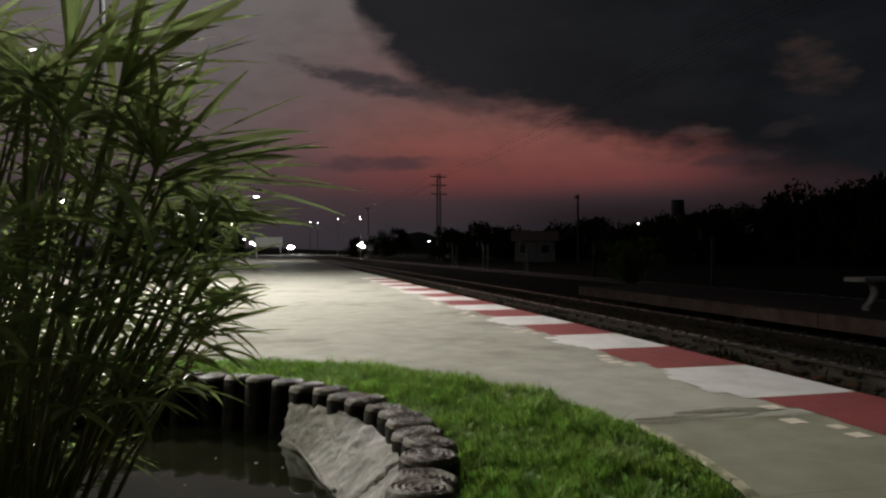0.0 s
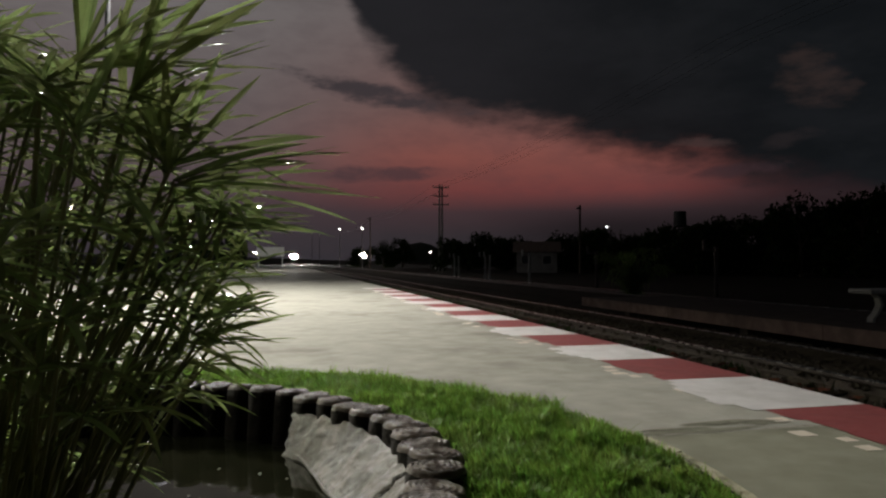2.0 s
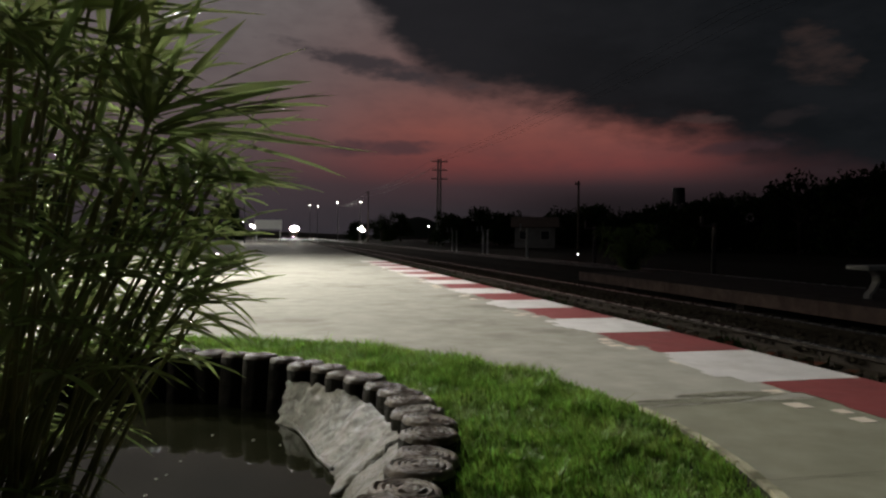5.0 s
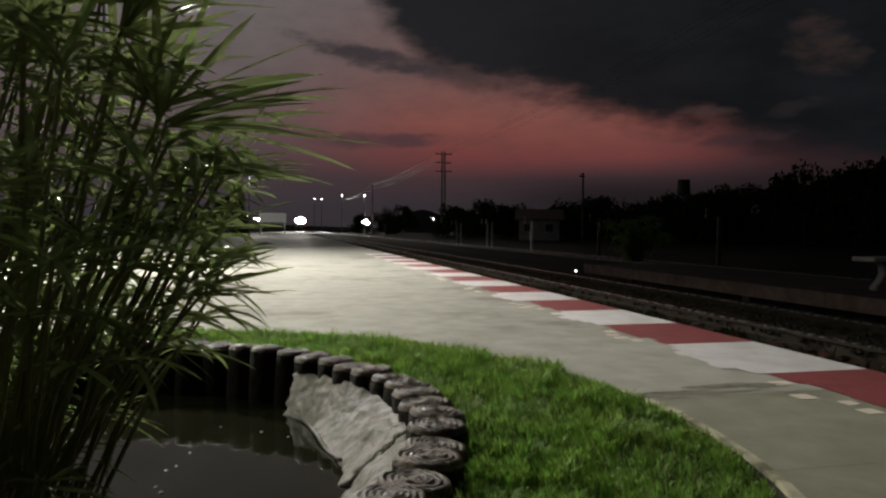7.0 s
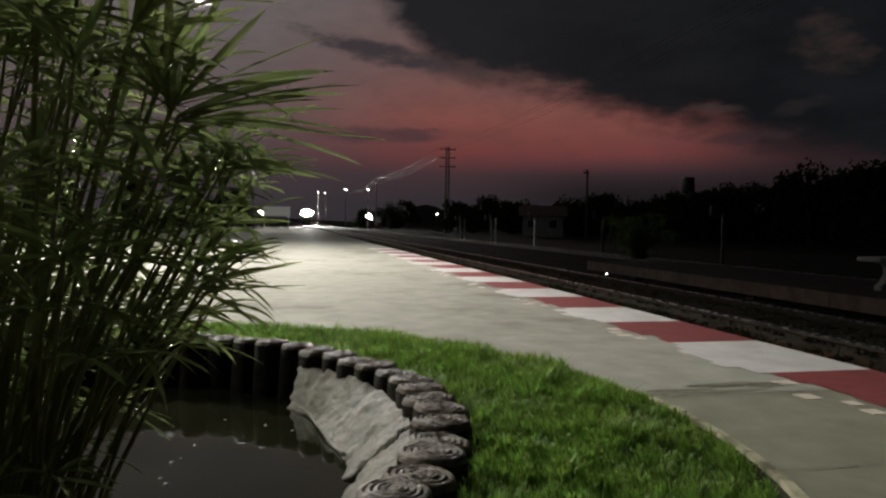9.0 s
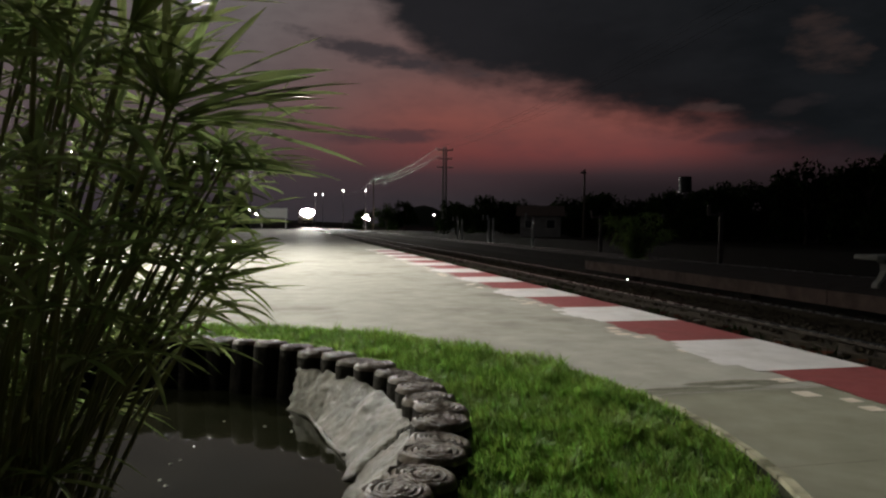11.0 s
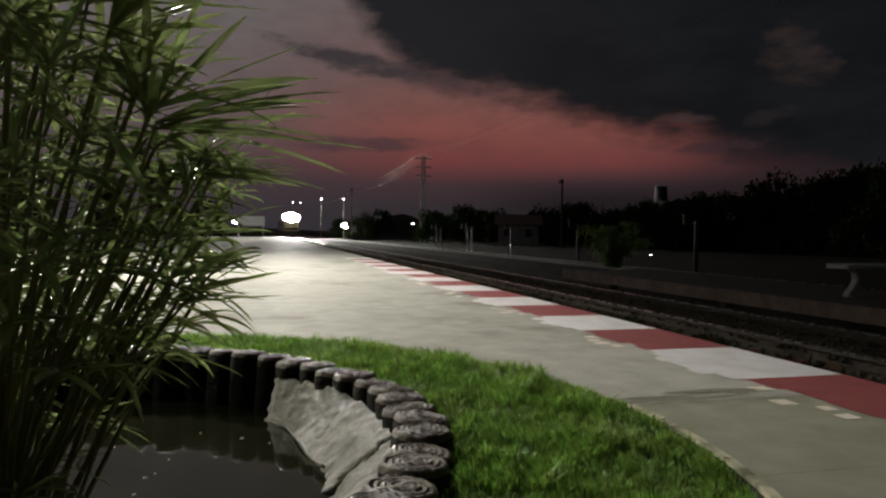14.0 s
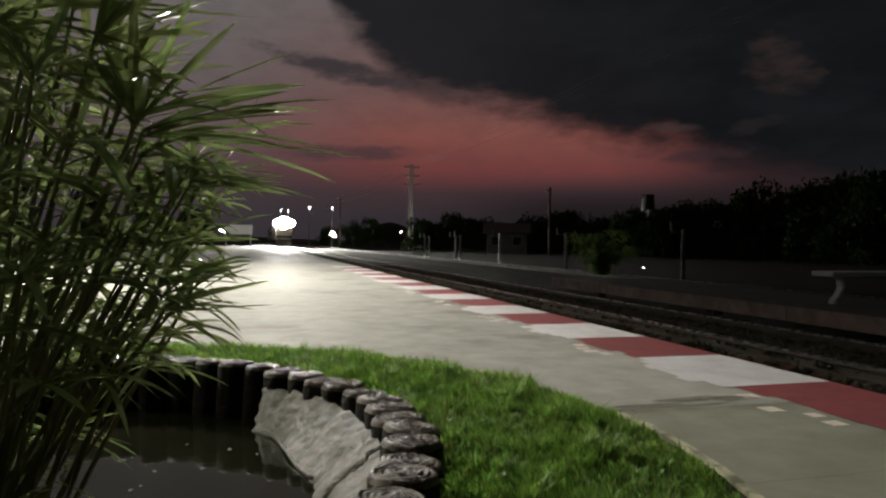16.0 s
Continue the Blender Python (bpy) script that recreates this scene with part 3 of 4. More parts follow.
    tagged(raw("lawn_grass", P.reshape(-1, 3).tolist(), quads + tris, GRASS), "thick bright green lawn grass around the pond", "grass", kind="stuff")


RIM = (1.645, 1.66)   # half axes of the ring of log posts


def rim_point(turn, share, z):
    """A place in the pond's own space: degrees round the rim, share of the rim's half axes, height."""
    t = radians(turn)
    return Vector((RIM[0] * share * math.cos(t), RIM[1] * share * math.sin(t), z))


def apron_foot(turn):
    """How far in the plaster apron reaches at the water."""
    k = min(max((turn - 12.0) / 28.0, 0.0), 1.0)
    return 0.828 + 0.075 * k * k * (3 - 2 * k)


def plaster_apron(top, t0, t1, lift, seed):
    """A hand-laid sloping skirt of plaster between the posts and the water, with broken ends."""
    nu, nv = max(12, int(abs(t1 - t0) * 1.6)), 18
    verts, faces = [], []
    for i in range(nu + 1):
        for j in range(nv + 1):
            v = j / nv
            ragged = 1.6 * noise.noise(Vector((v * 5.0, seed * 3.1, 0.4))) + 0.7 * noise.noise(Vector((v * 14.0, seed, 2.4)))
            turn = t0 + (t1 - t0) * i / nu + ragged * (1.0 if i in (0, nu) else 0.5)
            foot = apron_foot(turn) - 0.03
            share = 0.948 + (foot - 0.948) * v
            z = 0.075 + lift - 0.225 * (0.78 * v + 0.22 * v * v) + 0.012 * noise.noise(Vector((turn * 0.25, seed, 1.0))) * (1 - v)
            p = rim_point(turn, share, z)
            q = Vector((p.x * 7, p.y * 7, p.z * 7 + seed))
            rough = 0.022 * noise.noise(q) + 0.013 * noise.noise(q * 3.1) + 0.005 * noise.noise(q * 7.7)
            verts.append(tuple(p + Vector((-0.55 * math.cos(radians(turn)), -0.55 * math.sin(radians(turn)), 0.83)) * rough))
    for i in range(nu):
        for j in range(nv):
            a = i * (nv + 1) + j
            faces.append((a, a + 1, a + nv + 2, a + nv + 1))
    # thickness at the two ends and along the top
    for i, turn in ((0, t0), (nu, t1)):
        base = len(verts)
        for j in range(nv + 1):
            x, y, z = verts[i * (nv + 1) + j]
            back = rim_point(turn + (1.2 if i else -1.2), 0.97, min(z, 0.02) - 0.02)
            verts.append(tuple(back))
        for j in range(nv):
            a = i * (nv + 1) + j
            faces.append((a, a + 1, base + j + 1, base + j) if i else (a + 1, a, base + j, base + j + 1))
    raw("plaster_apron", verts, faces, POND_WALL, top, smooth=True)


def pond():
    top = empty("pond", (POND[0], POND[1], 0))
    tagged(top, "round garden pond with a rim of cast concrete log ends", "pond")
    n = 96
    cx, cy = POND

    def ring(share, z):
        return [tuple(rim_point(360 * k / n, share, z)) for k in range(n)]
    levels = [ring(1.0, 0.085), ring(0.985, 0.02), ring(0.975, -0.2), ring(0.9, -0.45)]
    v = [p for l in levels for p in l]
    f = [(r * n + k, (r + 1) * n + k, (r + 1) * n + (k + 1) % n, r * n + (k + 1) % n) for r in range(len(levels) - 1) for k in range(n)]
    f.append(tuple((len(levels) - 1) * n + k for k in range(n)))
    # basin wall coloured almost black for the shade below the rim
    raw("basin", v, f, LOG_SHADE, top, smooth=True)
    plaster_apron(top, -4.2, 40.0, 0.0, 1)
    plaster_apron(top, -66.0, -7.0, 0.012, 2)
    # crumbled dark mortar in the break between the two pours
    rng = random.Random(2)
    bm = bmesh.new()
    for i in range(46):
        k = i / 45
        b = bmesh.new()
        bmesh.ops.create_icosphere(b, subdivisions=1, radius=rng.uniform(0.012, 0.026) * (1.15 - 0.5 * k))
        for q in b.verts:
            q.co *= rng.uniform(0.7, 1.2)
        at = rim_point(-5.8 + rng.uniform(-1.7, 1.7) * (1.1 - 0.5 * k), 0.945 + (apron_foot(-5) - 0.945) * k, 0.062 - 0.205 * k)
        bmesh.ops.translate(b, vec=at, verts=b.verts[:])
        joined(b, bm)
    part("broken_mortar", bm, GAP, top)
    # wet lip of thin mortar that has come away along the water
    pts = [rim_point(a, apron_foot(a) - 0.012 - 0.016 * math.sin((a - 6) / 33 * math.pi), -0.118 + 0.006 * math.sin(a * 0.4)) for a in range(6, 40, 2)]
    part("mortar_lip", sweep(pts, [0.0075 + 0.002 * math.sin(i * 2.1) for i in range(len(pts))], 7), POND_WALL, top, smooth=True)
    # log posts of the rim; rings are carved into each top, shade is painted on the sides
    rng = random.Random(21)
    meshes = []
    for variant in range(7):
        bm = bmesh.new()
        seg = 26
        prof = [(0.094, -0.30), (0.099, 0.09), (0.098, 0.122), (0.092, 0.140), (0.083, 0.146), (0.078, 0.146), (0.075, 0.138), (0.072, 0.138), (0.069, 0.147), (0.060, 0.148), (0.057, 0.140), (0.054, 0.140), (0.051, 0.149),
                (0.043, 0.150), (0.040, 0.142), (0.037, 0.142), (0.034, 0.151), (0.026, 0.151), (0.023, 0.144), (0.020, 0.144), (0.017, 0.151), (0.008, 0.148)]
        dx, dy = rng.uniform(-0.014, 0.014), rng.uniform(-0.012, 0.012)
        ringsv = []
        for i, (r, z) in enumerate(prof):
            row = []
            pull = max(0.0, 1 - r / 0.09)
            for k in range(seg):
                t = math.tau * k / seg
                w = 1 + 0.10 * noise.noise(Vector((math.cos(t) * 1.2 + variant * 7, math.sin(t) * 1.2, 0))) + 0.055 * noise.noise(Vector((math.cos(t) * 3, math.sin(t) * 3 + variant, i * 0.7)))
                row.append(bm.verts.new((r * w * math.cos(t) * 1.06 + dx * pull, r * w * math.sin(t) * 0.865 + dy * pull,
                                         z + 0.007 * noise.noise(Vector((r * 30 * math.cos(t), r * 30 * math.sin(t), variant))) + 0.003 * noise.noise(Vector((r * 90 * math.cos(t), r * 90 * math.sin(t), variant))))))
            ringsv.append(row)
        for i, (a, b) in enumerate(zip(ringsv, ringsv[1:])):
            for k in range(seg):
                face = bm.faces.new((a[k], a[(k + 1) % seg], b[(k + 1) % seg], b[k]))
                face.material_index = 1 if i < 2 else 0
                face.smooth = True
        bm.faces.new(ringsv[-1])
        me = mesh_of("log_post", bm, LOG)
        me.materials.append(LOG_SHADE)
        meshes.append(me)
    # even steps along the rim
    a, b = RIM
    pts = [(a * math.cos(math.tau * k / 2000), b * math.sin(math.tau * k / 2000)) for k in range(2001)]
    run = [0.0]
    for p, q in zip(pts, pts[1:]):
        run.append(run[-1] + math.dist(p, q))
    total, k = run[-1], 0
    count = round(total / 0.166)
    for i in range(count):
        want = total * i / count + rng.uniform(-0.008, 0.008)
        while k < 2000 and run[k] < want:
            k += 1
        x, y = pts[k]
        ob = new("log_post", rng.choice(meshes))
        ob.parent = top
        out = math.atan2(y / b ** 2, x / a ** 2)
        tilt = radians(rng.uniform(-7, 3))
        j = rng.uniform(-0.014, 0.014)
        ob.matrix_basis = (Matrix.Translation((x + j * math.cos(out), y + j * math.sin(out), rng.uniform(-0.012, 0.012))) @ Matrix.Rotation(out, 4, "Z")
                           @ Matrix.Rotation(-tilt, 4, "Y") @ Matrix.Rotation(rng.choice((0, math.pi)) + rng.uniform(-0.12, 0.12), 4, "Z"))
    bm = bmesh.new()
    vs = [bm.verts.new(rim_point(360 * k / n, 0.98, -0.13)) for k in range(n)]
    bm.faces.new(vs)
    tagged(part("pond_water", bm, WATER), "still murky green-brown pond water", "water", kind="structure").location = (cx, cy, 0)
    # pale beads set on the water as painted glints of light
    me = None
    for x, y, r in ((0.87, 4.16, 0.008), (0.86, 3.99, 0.007), (0.89, 3.93, 0.009), (0.93, 4.36, 0.006), (1.21, 4.60, 0.008), (0.52, 4.72, 0.007),
                    (0.36, 4.80, 0.008), (0.90, 4.20, 0.006), (1.33, 4.50, 0.006), (1.02, 4.72, 0.006)):
        if me is None:
            bm = bmesh.new()
            bmesh.ops.create_uvsphere(bm, u_segments=12, v_segments=8, radius=1.0)
            me = mesh_of("bubble", bm, GLINT_BEAD, True)
        ob = tagged(new("bubble", me), "tiny pale bead on the pond water standing in for a glint", "bubble", "bubbles on the pond")
        ob.location, ob.scale = (x, y, -0.13), (r, r, r * 0.7)


# ---- plants ----
def blade(verts, faces, root, way, length, width, droop, rng):
    """One long arching leaf with a folded midrib."""
    way = way.normalized()
    side = way.cross(Vector((0, 0, 1)))
    side = side.normalized() if side.length > 1e-3 else Vector((1, 0, 0))
    n = 6
    base = len(verts)
    roll = rng.uniform(-0.5, 0.5)
    for i in range(n + 1):
        s = i / n
        p = root + way * (length * s) + Vector((0, 0, -droop * length * s * s))
        w = width * (0.35 + 1.3 * s) * (1 - s) ** 0.6 if s < 1 else 0.0
        lift = Vector((0, 0, 1)) * w * 0.45
        sv = side * math.cos(roll) + Vector((0, 0, 1)) * math.sin(roll)
        verts += [p - sv * w + lift, p, p + sv * w + lift]
    for i in range(n):
        a, b = base + 3 * i, base + 3 * i + 3
        faces += [(a, a + 1, b + 1, b), (a + 1, a + 2, b + 2, b + 1)]


def sedge_clump(at, heads, seed):
    """Umbrella sedge: bare stems, each with a whorl of long leaves at its head."""
    rng = random.Random(seed)
    top = empty("umbrella_sedge", at)
    tagged(top, "tall umbrella sedge clump with arching strap leaves in the pond", "plant", "sedge clumps in the pond")
    base = Vector(at)
    for hx, hy, hz, size, *lean in heads:
        head = Vector((hx, hy, hz)) - base
        foot = Vector((rng.gauss(0, 0.07), rng.gauss(0, 0.07), 0))
        pts = []
        for i in range(7):
            s = i / 6
            p = foot.lerp(head, s)
            bow = math.sin(s * math.pi) * 0.12
            pts.append(p + Vector((rng.uniform(-1, 1) * 0.005 - head.x * bow, -head.y * bow, 0)))
        pts[-1] = head
        girth = rng.choice((0.0042, 0.0048, 0.0055, 0.0075))
        part("stem", sweep(pts, [girth * (1 - 0.4 * i / 6) for i in range(7)], 6), STEM, top)
        verts, faces = [], []
        axis = (pts[-1] - pts[-2]).normalized()
        count = rng.randint(10, 15)
        turn = rng.uniform(0, 6)
        for k in range(count):
            t = turn + math.tau * k / count + rng.uniform(-0.25, 0.25)
            way = Vector((math.cos(t), math.sin(t), rng.uniform(-0.35, 0.8))) + axis * 0.25
            if lean:
                way = Vector((way.x * 0.55 + lean[0], way.y * 0.55, way.z * 0.35 + lean[1]))
            blade(verts, faces, head - axis * rng.uniform(0, 0.02), way, size * rng.uniform(0.6, 1.18), rng.uniform(0.0068, 0.0145), rng.uniform(0.0, 0.16) if lean else rng.uniform(0.02, 0.6), rng)
        raw("leaf_whorl", [tuple(p) for p in verts], faces, LEAF, top)
    return top


def planting():
    rng = random.Random(77)
    # whorls that stand out against sky and platform
    named = [
        (1.135, 2.550, 0.979, 0.34, 0.85, 0.05),
        (1.193, 2.750, 0.924, 0.22, 0.70, 0.00),
        (1.128, 2.950, 0.671, 0.22, 0.70, 0.05),
        (1.118, 2.900, 0.723, 0.20, 0.60, 0.15),
        (1.058, 2.600, 1.134, 0.27, 0.60, 0.35),
        (1.004, 2.700, 1.217, 0.30, 0.70, 0.30),
        (1.110, 2.650, 1.008, 0.22, 0.25, 0.80),
        (0.978, 2.600, 1.190, 0.30, 0.50, 0.20),
        (1.068, 2.700, 1.084, 0.20, 0.40, 0.50),
        (1.004, 2.800, 1.129, 0.26, 0.30, 0.10),
        (1.125, 2.586, 1.007, 0.27),
        (1.137, 2.861, 0.706, 0.20),
        (1.200, 2.701, 0.960, 0.20),
        (1.216, 2.947, 0.749, 0.14),
        (1.001, 2.493, 1.055, 0.24),
        (1.060, 2.679, 0.888, 0.22),
        (0.935, 2.547, 0.680, 0.22),
        (1.124, 2.816, 0.807, 0.18),
        (1.025, 2.587, 0.964, 0.24),
        (1.052, 2.928, 0.580, 0.18),
        (1.045, 2.678, 0.739, 0.20),
        (0.935, 2.555, 0.907, 0.24),
        (0.985, 2.642, 0.800, 0.22),
        (1.135, 3.064, 0.607, 0.17),
        (1.170, 2.860, 0.922, 0.17),
        (0.927, 2.563, 1.116, 0.22),
        (0.965, 2.691, 0.571, 0.20),
        (1.026, 2.988, 0.672, 0.18),
        (1.102, 2.773, 0.916, 0.20),
        (1.006, 2.786, 0.620, 0.18),
        (0.987, 2.487, 0.760, 0.20),
        (1.125, 2.818, 0.880, 0.20),
        (1.187, 2.956, 0.818, 0.18),
        (1.120, 2.668, 0.962, 0.22),
        (1.216, 3.003, 0.902, 0.15),
        (1.099, 2.971, 0.664, 0.18),
        (1.062, 2.978, 0.615, 0.17),
        (1.169, 3.058, 0.686, 0.16),
        (1.068, 2.778, 0.819, 0.20),
        (1.150, 2.763, 0.942, 0.20),
        (1.085, 2.926, 0.759, 0.18),
        (1.092, 2.625, 1.037, 0.24),
        (1.020, 2.883, 0.542, 0.17),
        (1.082, 3.073, 0.529, 0.16),
        (1.210, 2.852, 0.945, 0.18),
        (1.144, 3.015, 0.768, 0.17),
    ]
    sedge_clump((0.70, 2.98, -0.2), named, 1)

    def thicket(cx, cy, n, sx, sy, high):
        out = []
        for _ in range(n):
            z = 0.15 + (high - 0.15) * rng.random() ** 0.8
            x = cx + rng.uniform(-sx, sx) - 0.22 * max(0.0, 0.6 - z)
            z = min(z, high - 0.45 * max(0.0, x - 0.5) - rng.uniform(0, 0.12))
            out.append((x, cy + rng.uniform(-sy, sy), z, rng.uniform(0.17, 0.30) * (0.7 if z < 0.45 else 1)))
        return out
    sedge_clump((0.56, 3.00, -0.2), thicket(0.74, 2.85, 54, 0.23, 0.30, 1.42), 2)
    sedge_clump((0.36, 3.10, -0.2), thicket(0.46, 2.95, 40, 0.22, 0.35, 1.55), 3)
    sedge_clump((0.48, 3.38, -0.2), thicket(0.64, 3.30, 42, 0.25, 0.22, 1.5) + thicket(0.58, 3.35, 34, 0.28, 0.25, 0.85), 4)
    sedge_clump((0.40, 2.86, -0.2), thicket(0.46, 2.72, 34, 0.24, 0.22, 0.5), 5)


def tree(at, height, spread, seed, dense=1.0, name="tree", label="dark broadleaf tree against the dusk sky"):
    rng = random.Random(seed)
    top = empty(name, at)
    tagged(top, label, "tree", "trees beyond the tracks")
    bm = sweep([(0, 0, 0), (0.1 * rng.uniform(-1, 1), 0, height * 0.25), (0.2 * rng.uniform(-1, 1), 0.1, height * 0.5), (0, 0, height * 0.8)],
               [0.03 * height, 0.024 * height, 0.016 * height, 0.006 * height], 7)
    ends = []
    for i in range(9):
        t = rng.uniform(0, math.tau)
        s = rng.uniform(0.25, 0.65) * height
        e = Vector((math.cos(t) * spread * rng.uniform(0.35, 0.8), math.sin(t) * spread * rng.uniform(0.35, 0.8), s + height * rng.uniform(0.1, 0.3)))
        sweep([(0, 0, s), tuple(Vector((0, 0, s)).lerp(e, 0.5) + Vector((0, 0, 0.05 * height))), tuple(e)], [0.012 * height, 0.008 * height, 0.003 * height], 5, bm)
        ends.append(e)
    ends.append(Vector((0, 0, height * 0.86)))
    for i in range(9):
        t = rng.uniform(0, math.tau)
        ends.append(Vector((math.cos(t) * spread * 0.7, math.sin(t) * spread * 0.7, height * rng.uniform(0.10, 0.45))))
    part("trunk", bm, TREE_BARK, top)
    verts, faces = [], []
    for e in ends:
        r = spread * rng.uniform(0.28, 0.5)
        for _ in range(int(210 * dense)):
            d = Vector((rng.gauss(0, 1), rng.gauss(0, 1), rng.gauss(0, 0.75)))
            d = d.normalized() * r * rng.random() ** 0.45
            p = e + d
            if p.z < 0.1:
                continue
            s = rng.uniform(0.14, 0.32) * (0.6 + height * 0.07)
            m = Euler((rng.uniform(0, 6), rng.uniform(0, 6), rng.uniform(0, 6))).to_matrix()
            base = len(verts)
            for q in ((-1, 0, 0), (0, 0.45, 0.1), (1, 0, 0), (0, -0.45, 0.1)):
                verts.append(tuple(p + m @ (Vector(q) * s)))
            faces.append((base, base + 1, base + 2, base + 3))
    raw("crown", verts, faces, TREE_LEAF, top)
    return top


def shrub(at):
    """A loose bush of arching sprays with narrow leaves."""
    rng = random.Random(5)
    top = empty("shrub", at)
    tagged(top, "leafy green shrub with arching sprays beyond the far platform", "shrub")
    bm = bmesh.new()
    verts, faces = [], []
    for _ in range(46):
        t, reach, rise = rng.uniform(0, math.tau), rng.uniform(0.3, 1.25), rng.uniform(0.7, 1.75)
        pts = []
        for i in range(7):
            k = i / 6
            pts.append(Vector((math.cos(t) * reach * k ** 1.3, math.sin(t) * reach * k ** 1.3, rise * math.sin(k * 1.9) / math.sin(1.57))))
        sweep(pts, [0.02 - 0.0025 * i for i in range(7)], 5, bm)
        for i in range(1, 7):
            for _ in range(9):
                p = pts[i - 1].lerp(pts[i], rng.random())
                way = Vector((math.cos(t), math.sin(t), 0)) * 0.5 + Vector((rng.gauss(0, 0.7), rng.gauss(0, 0.7), rng.uniform(-0.7, 0.6)))
                blade(verts, faces, p, way, rng.uniform(0.16, 0.34), rng.uniform(0.012, 0.022), rng.uniform(0.1, 0.6), rng)
    part("trunk", bm, TREE_BARK, top)
    raw("crown", [tuple(p) for p in verts], faces, SHRUB_LEAF, top)


def firefly():
    """A glowing insect that drifts over the tracks."""
    top = empty("firefly")
    tagged(top, "small firefly with a glowing tail drifting over the tracks", "insect")
    bm = bmesh.new()
    bmesh.ops.create_uvsphere(bm, u_segments=12, v_segments=8, radius=0.008)
    bmesh.ops.transform(bm, matrix=Matrix.Translation((-0.016, 0, 0.002)) @ Matrix.Diagonal((1.6, 0.8, 0.7, 1)), verts=bm.verts[:])
    body = part("body", bm, DARK_METAL, top, smooth=True)
    bm = bmesh.new()
    bmesh.ops.create_uvsphere(bm, u_segments=12, v_segments=8, radius=0.0065)
    bmesh.ops.transform(bm, matrix=Matrix.Diagonal((1.6, 1.0, 0.8, 1)), verts=bm.verts[:])
    part("tail", bm, TAIL_GLOW, body, "pale glowing tail", smooth=True)
    for sgn in (-1, 1):
        part("wing", box(-0.03, -0.006, min(0.004 * sgn, 0.016 * sgn), max(0.004 * sgn, 0.016 * sgn), 0.007, 0.0085, 0.0004), GLASS_DARK, top)
    return top


# ---- lamps, poles, distance ----
# also builds the post of the added fill lamp, which stays out of view
def station_lamp(at, drop):
    x, y, z = at
    top = empty("street_lamp", (x - 1.1, y, 0))
    tagged(top, "tall dark steel street lamp or added fill lamp with a lit head on the platform", "street lamp", "lamps along the platform")
    part("pole", tube((0, 0, 0), (0, 0, z - 0.3), 0.07, 0.05, 12), DARK_METAL, top)
    part("base_plate", box(-0.16, 0.16, -0.16, 0.16, 0, 0.03, 0.008), GALV, top)
    part("arm", sweep([(0, 0, z - 0.35), (0.1, 0, z - 0.05), (0.4, 0, z + 0.1), (0.85, 0, z + 0.08)], [0.04, 0.035, 0.03, 0.03], 8), DARK_METAL, top)
    head = part("lamp_head", box(0.75, 1.4, -0.15, 0.15, z + 0.0, z + 0.13, 0.04), GALV, top)
    part("lens", box(0.85, 1.34, -0.12, 0.12, z - 0.05, z - 0.002, 0.02), LAMP_GLOW, head)
    # added plates, hidden from view, block the light towards the tracks and down the line
    if drop:
        part("hood", box(1.42, 1.44, -0.9, 0.9, z - drop, z + 0.1, 0.004), DARK_METAL, top)
        if z > 7:
            part("hood", box(0.6, 1.42, 0.28, 0.3, z - drop + 0.25, z + 0.1, 0.004), DARK_METAL, top)


def signal_post(at, turn, mat):
    top = empty("trackside_post", at, turn)
    tagged(top, "short trackside post, toned as lit or dim, with a bracket and a plate", "post", "posts beyond the far track")
    part("post", box(-0.055, 0.055, -0.055, 0.055, 0, 1.72, 0.012), mat, top)
    part("foot", box(-0.15, 0.15, -0.15, 0.15, 0, 0.12, 0.02), OLD_CONCRETE, top)
    part("bracket", box(-0.34, -0.06, -0.03, 0.03, 1.60, 1.67, 0.008), OLD_CONCRETE, top)
    part("plate", box(-0.40, -0.32, -0.05, 0.05, 1.60, 1.92, 0.012), mat, top)


def h_pole(at):
    top = empty("twin_utility_pole", at)
    tagged(top, "tall twin-legged utility pole with three crossarms", "utility pole")
    for x in (-0.24, 0.24):
        part("leg", tube((x, 0, 0), (x * 0.75, 0, 12.1), 0.16, 0.12, 10), POLE_WOOD, top)
    for z, w in ((11.7, 1.15), (10.5, 1.05), (9.3, 1.15)):
        arm = part("crossarm", box(-w, w, -0.16, -0.02, z - 0.07, z + 0.07, 0.01), POLE_WOOD, top)
        for x in (-w + 0.1, -w * 0.55, w * 0.55, w - 0.1):
            part("insulator", tube((x, -0.09, z + 0.06), (x, -0.09, z + 0.28), 0.05, 0.035, 8), PALE, arm)
    for z in (2.5, 5.0, 7.4):
        part("brace", box(-0.3, 0.3, -0.04, 0.04, z - 0.05, z + 0.05, 0.005), POLE_WOOD, top)


def plain_pole(at, height, arm=0.7):
    top = empty("utility_pole", at)
    tagged(top, "plain utility pole with a short crossarm", "utility pole")
    part("shaft", tube((0, 0, 0), (0, 0, height), 0.15, 0.1, 10), TREE_BARK, top)
    a = part("crossarm", box(-arm, arm * 0.4, -0.06, 0.06, height - 0.45, height - 0.3, 0.01), POLE_WOOD, top)
    for x in (-arm + 0.1, -arm * 0.4):
        part("insulator", tube((x, 0, height - 0.3), (x, 0, height - 0.1), 0.05, 0.035, 8), PALE, a)


